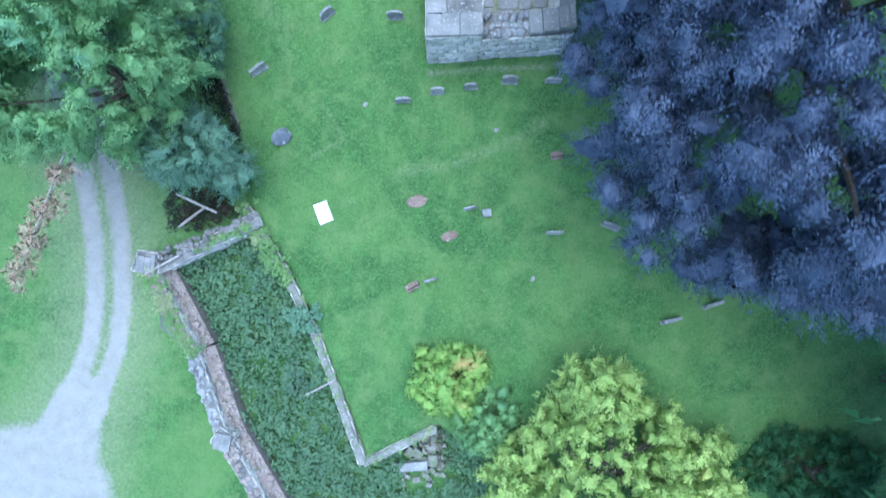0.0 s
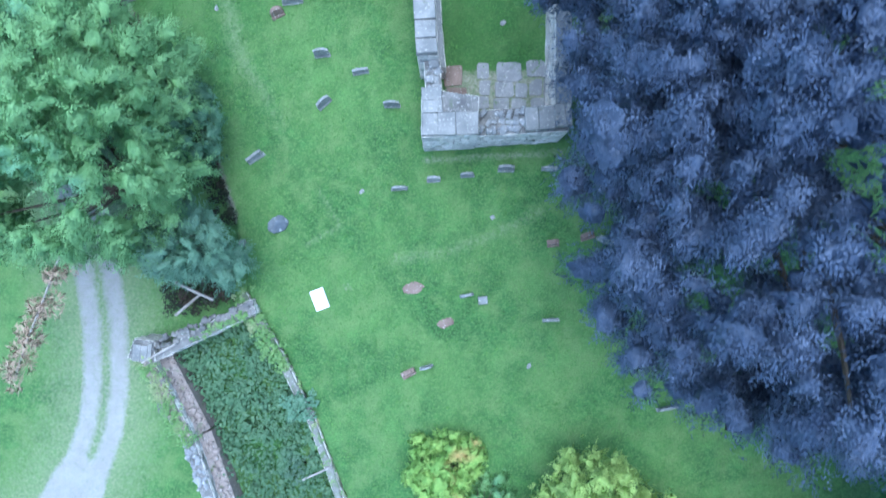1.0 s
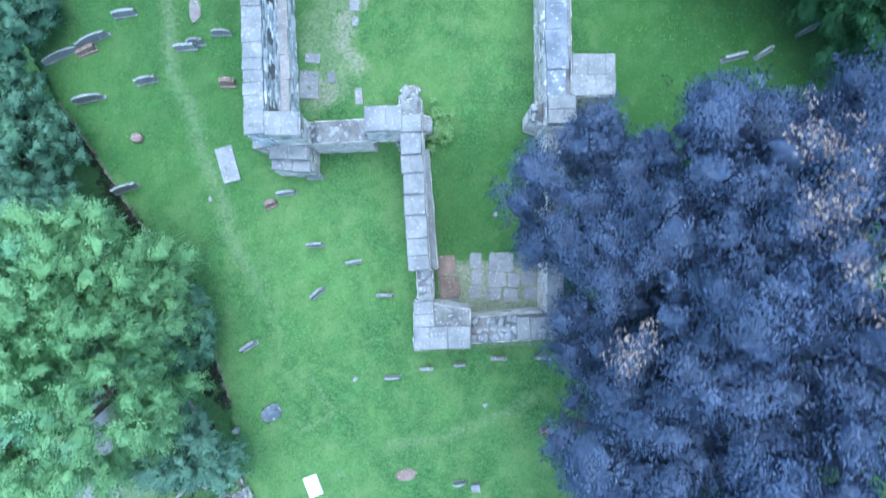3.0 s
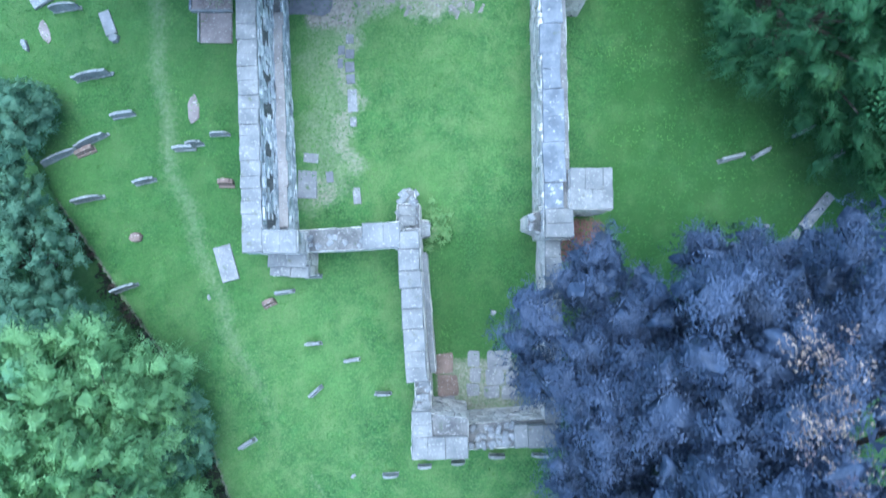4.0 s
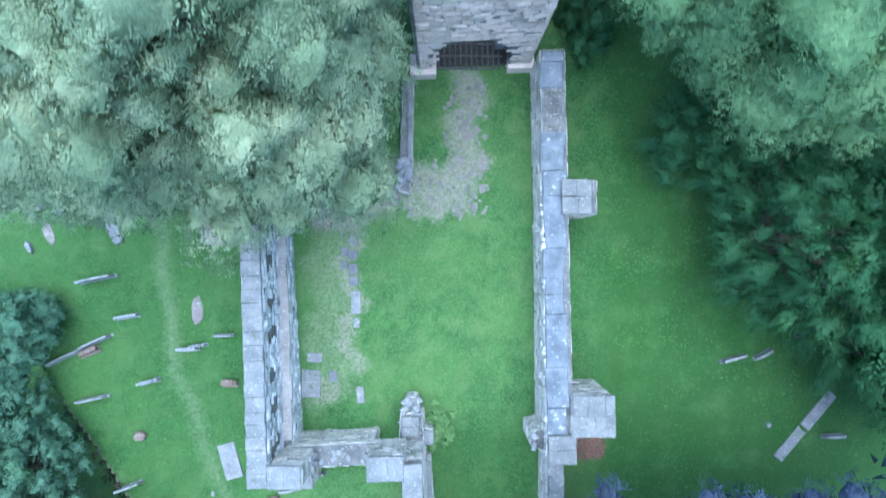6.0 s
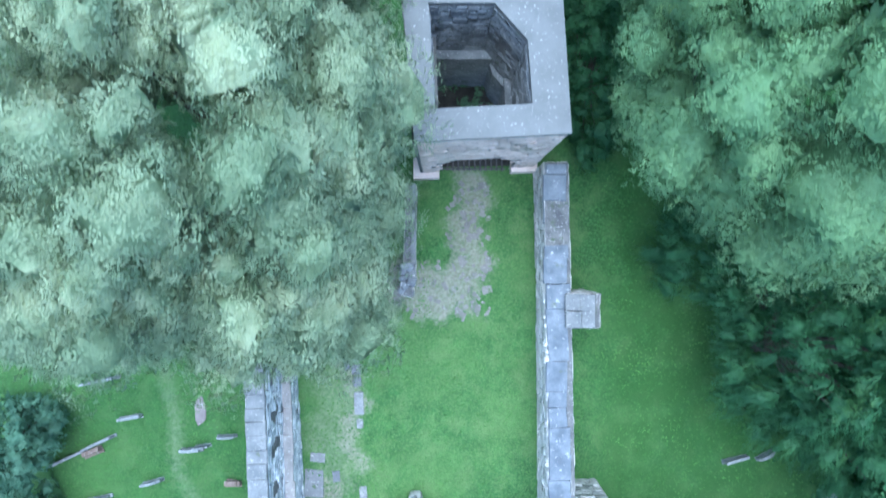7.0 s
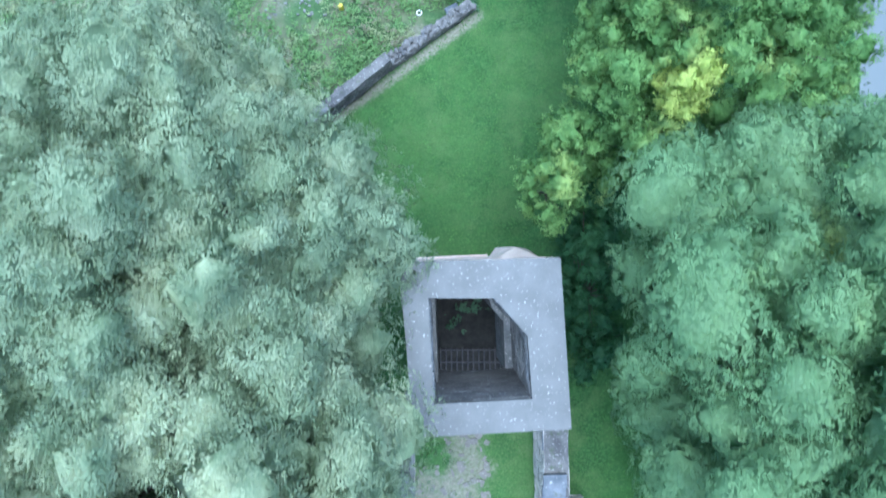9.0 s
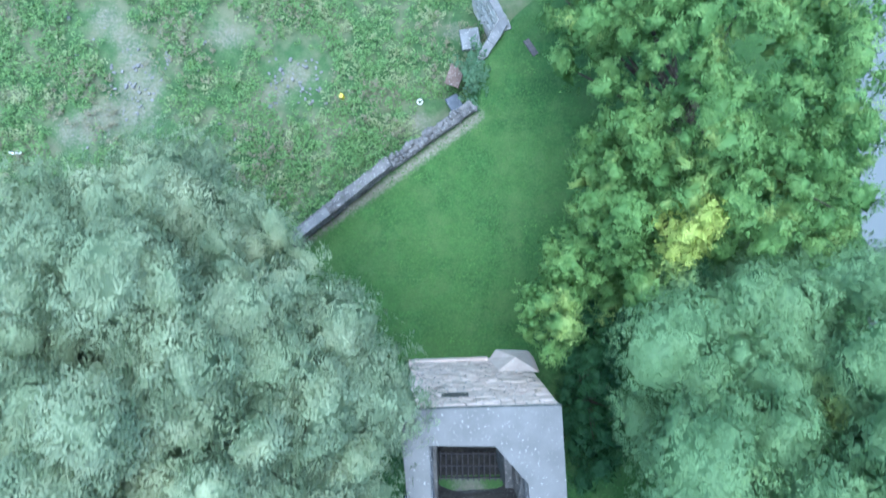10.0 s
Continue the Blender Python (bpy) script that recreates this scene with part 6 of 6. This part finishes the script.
rough_slab("plank", "pale plank dropped in the weeds", "plank", -26.0, 59.0, 0, 0.8, 0.16, 0.06, WHITE, -0.2, seed=46)


def tyre_ring():
    bm = bmesh.new()
    pts = [(-1.17 + 0.15 * math.cos(a * 0.3927), 62.39 + 0.15 * math.sin(a * 0.3927)) for a in range(16)]
    z = level(-1.17, 62.39) + 0.12
    rings = []
    for k, (x, y) in enumerate(pts):
        a = k * 0.3927
        rings.append([bm.verts.new((x + 0.04 * math.cos(b) * math.cos(a), y + 0.04 * math.cos(b) * math.sin(a), z + 0.04 * math.sin(b))) for b in (0, 1.047, 2.094, 3.1416, 4.189, 5.236)])
    for i in range(16):
        for k in range(6):
            bm.faces.new((rings[i][k], rings[(i + 1) % 16][k], rings[(i + 1) % 16][(k + 1) % 6], rings[i][(k + 1) % 6]))
    thing("ring", "white ring lying in the weeds", "ring", bm_mesh("ring", bm, WHITE))


tyre_ring()
rough_slab("yellow_tub", "yellow plastic tub dropped in the weeds", "tub", -5.98, 62.63, 10, 0.4, 0.36, 0.5, YELLOW_PLASTIC, 0, seed=47, sides=9)
rough_slab("yellow_tub", "yellow plastic tub among nettles", "tub", -27.2, 59.2, 10, 0.4, 0.36, 0.5, YELLOW_PLASTIC, 0, seed=48, sides=9)


# ---- low plants ----
def plant_cover(name, label, points, heights, radii, per, leaf, material, aspect=0.6, kind="stuff", category="plants", rosette=0.3):
    centres = np.array([(x, y, h) for (x, y), h in zip(points, heights)])
    thing(name, label, category, leaf_cloud(name, centres, np.asarray(radii), per, leaf, material, aspect, 0.7, rosette=rosette, lift=0.8), kind)


def scattered(count, box, test):
    out = []
    while len(out) < count:
        p = np.column_stack([rng.uniform(box[0], box[1], count), rng.uniform(box[2], box[3], count)])
        out += [tuple(q) for q in p[test(p[:, 0], p[:, 1])]]
    return out[:count]


pts = scattered(1500, (-16, 3, -18, 3), lambda x, y: (inside_by(PIT, x, y) > 0.1) & ~((x > -2.5) & (y < -10) & (y > -13.5) & (x < 0.2)))
plant_cover("ivy", "dark ivy and brambles filling the ruined outbuilding", pts, ground_level(*np.array(pts).T) + rng.uniform(0.1, 0.9, len(pts)), rng.uniform(0.25, 0.5, len(pts)), 22, 0.17, IVY_LEAF, 0.8)
pts = [(-15.6 + 2.3 * k + rng.normal(0, 0.25), -1.0 - 4.3 * k + rng.normal(0, 0.2)) for k in rng.uniform(0, 1, 170)]
plant_cover("moss", "bright green moss and weeds on the outbuilding wall", pts, rng.uniform(0.4, 0.72, 170), rng.uniform(0.12, 0.32, 170), 20, 0.11, WEED_LEAF)
pts = [(rng.uniform(-15.6, -11.8), rng.uniform(1.6, 3.9)) for _ in range(120)]
pts = [(x, y) for x, y in pts if y > 1.0 + 0.42 * (x + 15.2)]
plant_cover("brambles", "dark bluish bramble tangle behind the ruined outbuilding wall", pts, ground_level(*np.array(pts).T) + rng.uniform(0.1, 0.8, len(pts)), rng.uniform(0.2, 0.45, len(pts)), 22, 0.15, BRAMBLE_LEAF)
pts = [(-13.2 + 3.0 * k + rng.normal(0, 0.15), 0.6 + 1.4 * k - 0.25 + rng.normal(0, 0.12)) for k in rng.uniform(0, 1, 34)]
plant_cover("moss", "grass growing along the outbuilding wall top", pts, np.full(34, 0.52), rng.uniform(0.1, 0.22, 34), 20, 0.11, WEED_LEAF)
pts = [(-10.7 + 2.2 * k + rng.normal(0, 0.25), 2.5 - 3.8 * k + rng.normal(0, 0.25)) for k in rng.uniform(0, 1, 90)]
plant_cover("ivy", "ivy and weeds hiding the lawn wall", pts, rng.uniform(-0.2, 0.25, 90), rng.uniform(0.15, 0.35, 90), 22, 0.14, WEED_LEAF)
pts = []
for (ax, ay), (bx, by) in (((-8.9, -0.35), (-7.05, -4.1)), ((-7.05, -4.1), (-4.4, -11.3)), ((-4.4, -11.3), (-0.45, -9.45))):
    pts += [(ax + (bx - ax) * k + rng.normal(0, 0.16), ay + (by - ay) * k + rng.normal(0, 0.16)) for k in rng.uniform(0, 1, 40)]
plant_cover("weeds", "weeds and moss along the lawn wall", pts, lawn_level(np.array(pts)[:, 1]) + rng.uniform(-0.2, 0.1, len(pts)), rng.uniform(0.08, 0.2, len(pts)), 16, 0.12, WEED_LEAF)
pts = [(-7.5 + rng.normal(0, 0.35), -3.4 + rng.normal(0, 0.35)) for _ in range(26)]
plant_cover("elder_bush", "small bluish elder bush growing out of the lawn wall", pts, rng.uniform(-0.3, 0.5, 26), rng.uniform(0.2, 0.4, 26), 24, 0.2, BLUE_LEAF, category="shrub")
pts = [(0.35 + rng.normal(0, 0.4), 21.9 + rng.normal(0, 0.5)) for _ in range(40)]
plant_cover("ferns", "ferns and weeds growing at the foot of the arch pier", pts, rng.uniform(0.9, 1.5, 40), rng.uniform(0.15, 0.35, 40), 18, 0.3, WEED_LEAF, 0.25, rosette=0.7)
pts = [(2.0 + rng.normal(0, 0.35), 63.2 + rng.normal(0, 0.9)) for _ in range(60)]
plant_cover("ivy", "ivy bush over the broken end of the wall", pts, rng.uniform(-0.6, 0.9, 60), rng.uniform(0.2, 0.4, 60), 26, 0.16, IVY_LEAF)
pts = [(1.2 + rng.normal(0, 0.9), 44.6 + rng.normal(0, 0.6)) for _ in range(40)]
plant_cover("ferns", "weeds growing on the dark tower floor", pts, rng.uniform(1.1, 1.6, 40), rng.uniform(0.15, 0.35, 40), 18, 0.2, IVY_LEAF)
pts = scattered(4800, (-29, 4, 52, 72), lambda x, y: (inside_by(LAWN, x, y) < -0.5) & (x < 3) & (np.sin(0.5 * x) * np.sin(0.45 * y + 0.3 * x) < rng.uniform(0.1, 1.6, len(x))) & (np.minimum.reduce([np.hypot((x - a) / r, (y - b) / r) for a, b, r in ((-18.4, 63.8, 1.9), (-20.6, 67.4, 1.9), (-18.9, 65.6, 1.6), (-19, 61.6, 2.4), (-8.8, 64, 2.2), (-13.2, 66.4, 1.8), (-0.6, 61.4, 1.3), (-22.5, 60.3, 1.6), (1.2, 66.4, 1.6))]) > rng.uniform(0.7, 1.4, len(x))))
plant_cover("weeds", "rank nettles and weeds over the waste ground", pts, ground_level(*np.array(pts).T) + rng.uniform(0.0, 0.8, len(pts)) ** 1.5, rng.uniform(0.15, 0.5, len(pts)), 12, 0.22, WEED_LEAF, 0.35)
pts = scattered(700, (-29, 4, 52, 72), lambda x, y: (inside_by(LAWN, x, y) < -0.5) & (x < 3) & (np.sin(0.55 * x + 1) * np.sin(0.6 * y + 0.2 * x) > 0.2))
plant_cover("weeds", "dry brown docks and dead stalks among the nettles", pts, ground_level(*np.array(pts).T) + rng.uniform(0.1, 0.9, len(pts)), rng.uniform(0.12, 0.35, len(pts)), 14, 0.2, DRY_WEED, 0.3)
bank = [(-20.3, 23), (-16.6, 17.4), (-13, 12), (-11.4, 7)]
pts = []
for (ax, ay), (bx, by) in zip(bank, bank[1:]):
    pts += [(ax + (bx - ax) * k - 0.45 + rng.normal(0, 0.4), ay + (by - ay) * k - 0.2 + rng.normal(0, 0.35)) for k in rng.uniform(0, 1, 90)]
# Near-black clumps also stand in for the shade below the bank's drop.
plant_cover("brambles", "dark brambles along the churchyard bank, carrying its painted shade", pts, ground_level(*np.array(pts).T) + 0.4, rng.uniform(0.15, 0.42, len(pts)), 22, 0.15, BRAMBLE_LEAF)


def grass():
    """Longer tufts of the lawn, thickest beside walls and stones."""
    n = 90000
    x, y = rng.uniform(-24, 24, n), rng.uniform(-12, 66, n)
    keep = inside_by(LAWN, x, y) > 0.25
    bare = (np.abs(x - 3.1) < 3.1) & (np.abs(y - 13.3) < 1.6) | (np.abs(x - 1.2) < 1.5) & (y > 33) & (y < 47)
    keep &= ~bare
    keep &= line_distance(PATH_WEST, x, y) > rng.uniform(0.0, 0.6, n)
    x, y = x[keep], y[keep]
    p = np.column_stack([x, y, ground_level(x, y) + 0.02])
    m = len(p)
    axis = rng.normal(size=(m, 3)) * np.array((1, 1, 0.25))
    axis /= np.linalg.norm(axis, axis=1, keepdims=True)
    side = np.cross(axis, np.array((0, 0, 1.0)) + rng.normal(0, 0.25, (m, 3)))
    side /= np.linalg.norm(side, axis=1, keepdims=True)
    s = rng.uniform(0.06, 0.17, (m, 1))
    verts = np.stack([p - axis * s * 0.5, p + side * s * 0.22 + np.array((0, 0, 0.02)), p + axis * s * 0.6 + np.array((0, 0, 0.03)), p - side * s * 0.22 + np.array((0, 0, 0.02))], 1).reshape(-1, 3)
    thing("grass", "short uneven lawn grass", "grass", quick_mesh("grass", verts, np.arange(len(verts)).reshape(-1, 4), GRASS_BLADE), "stuff")


grass()
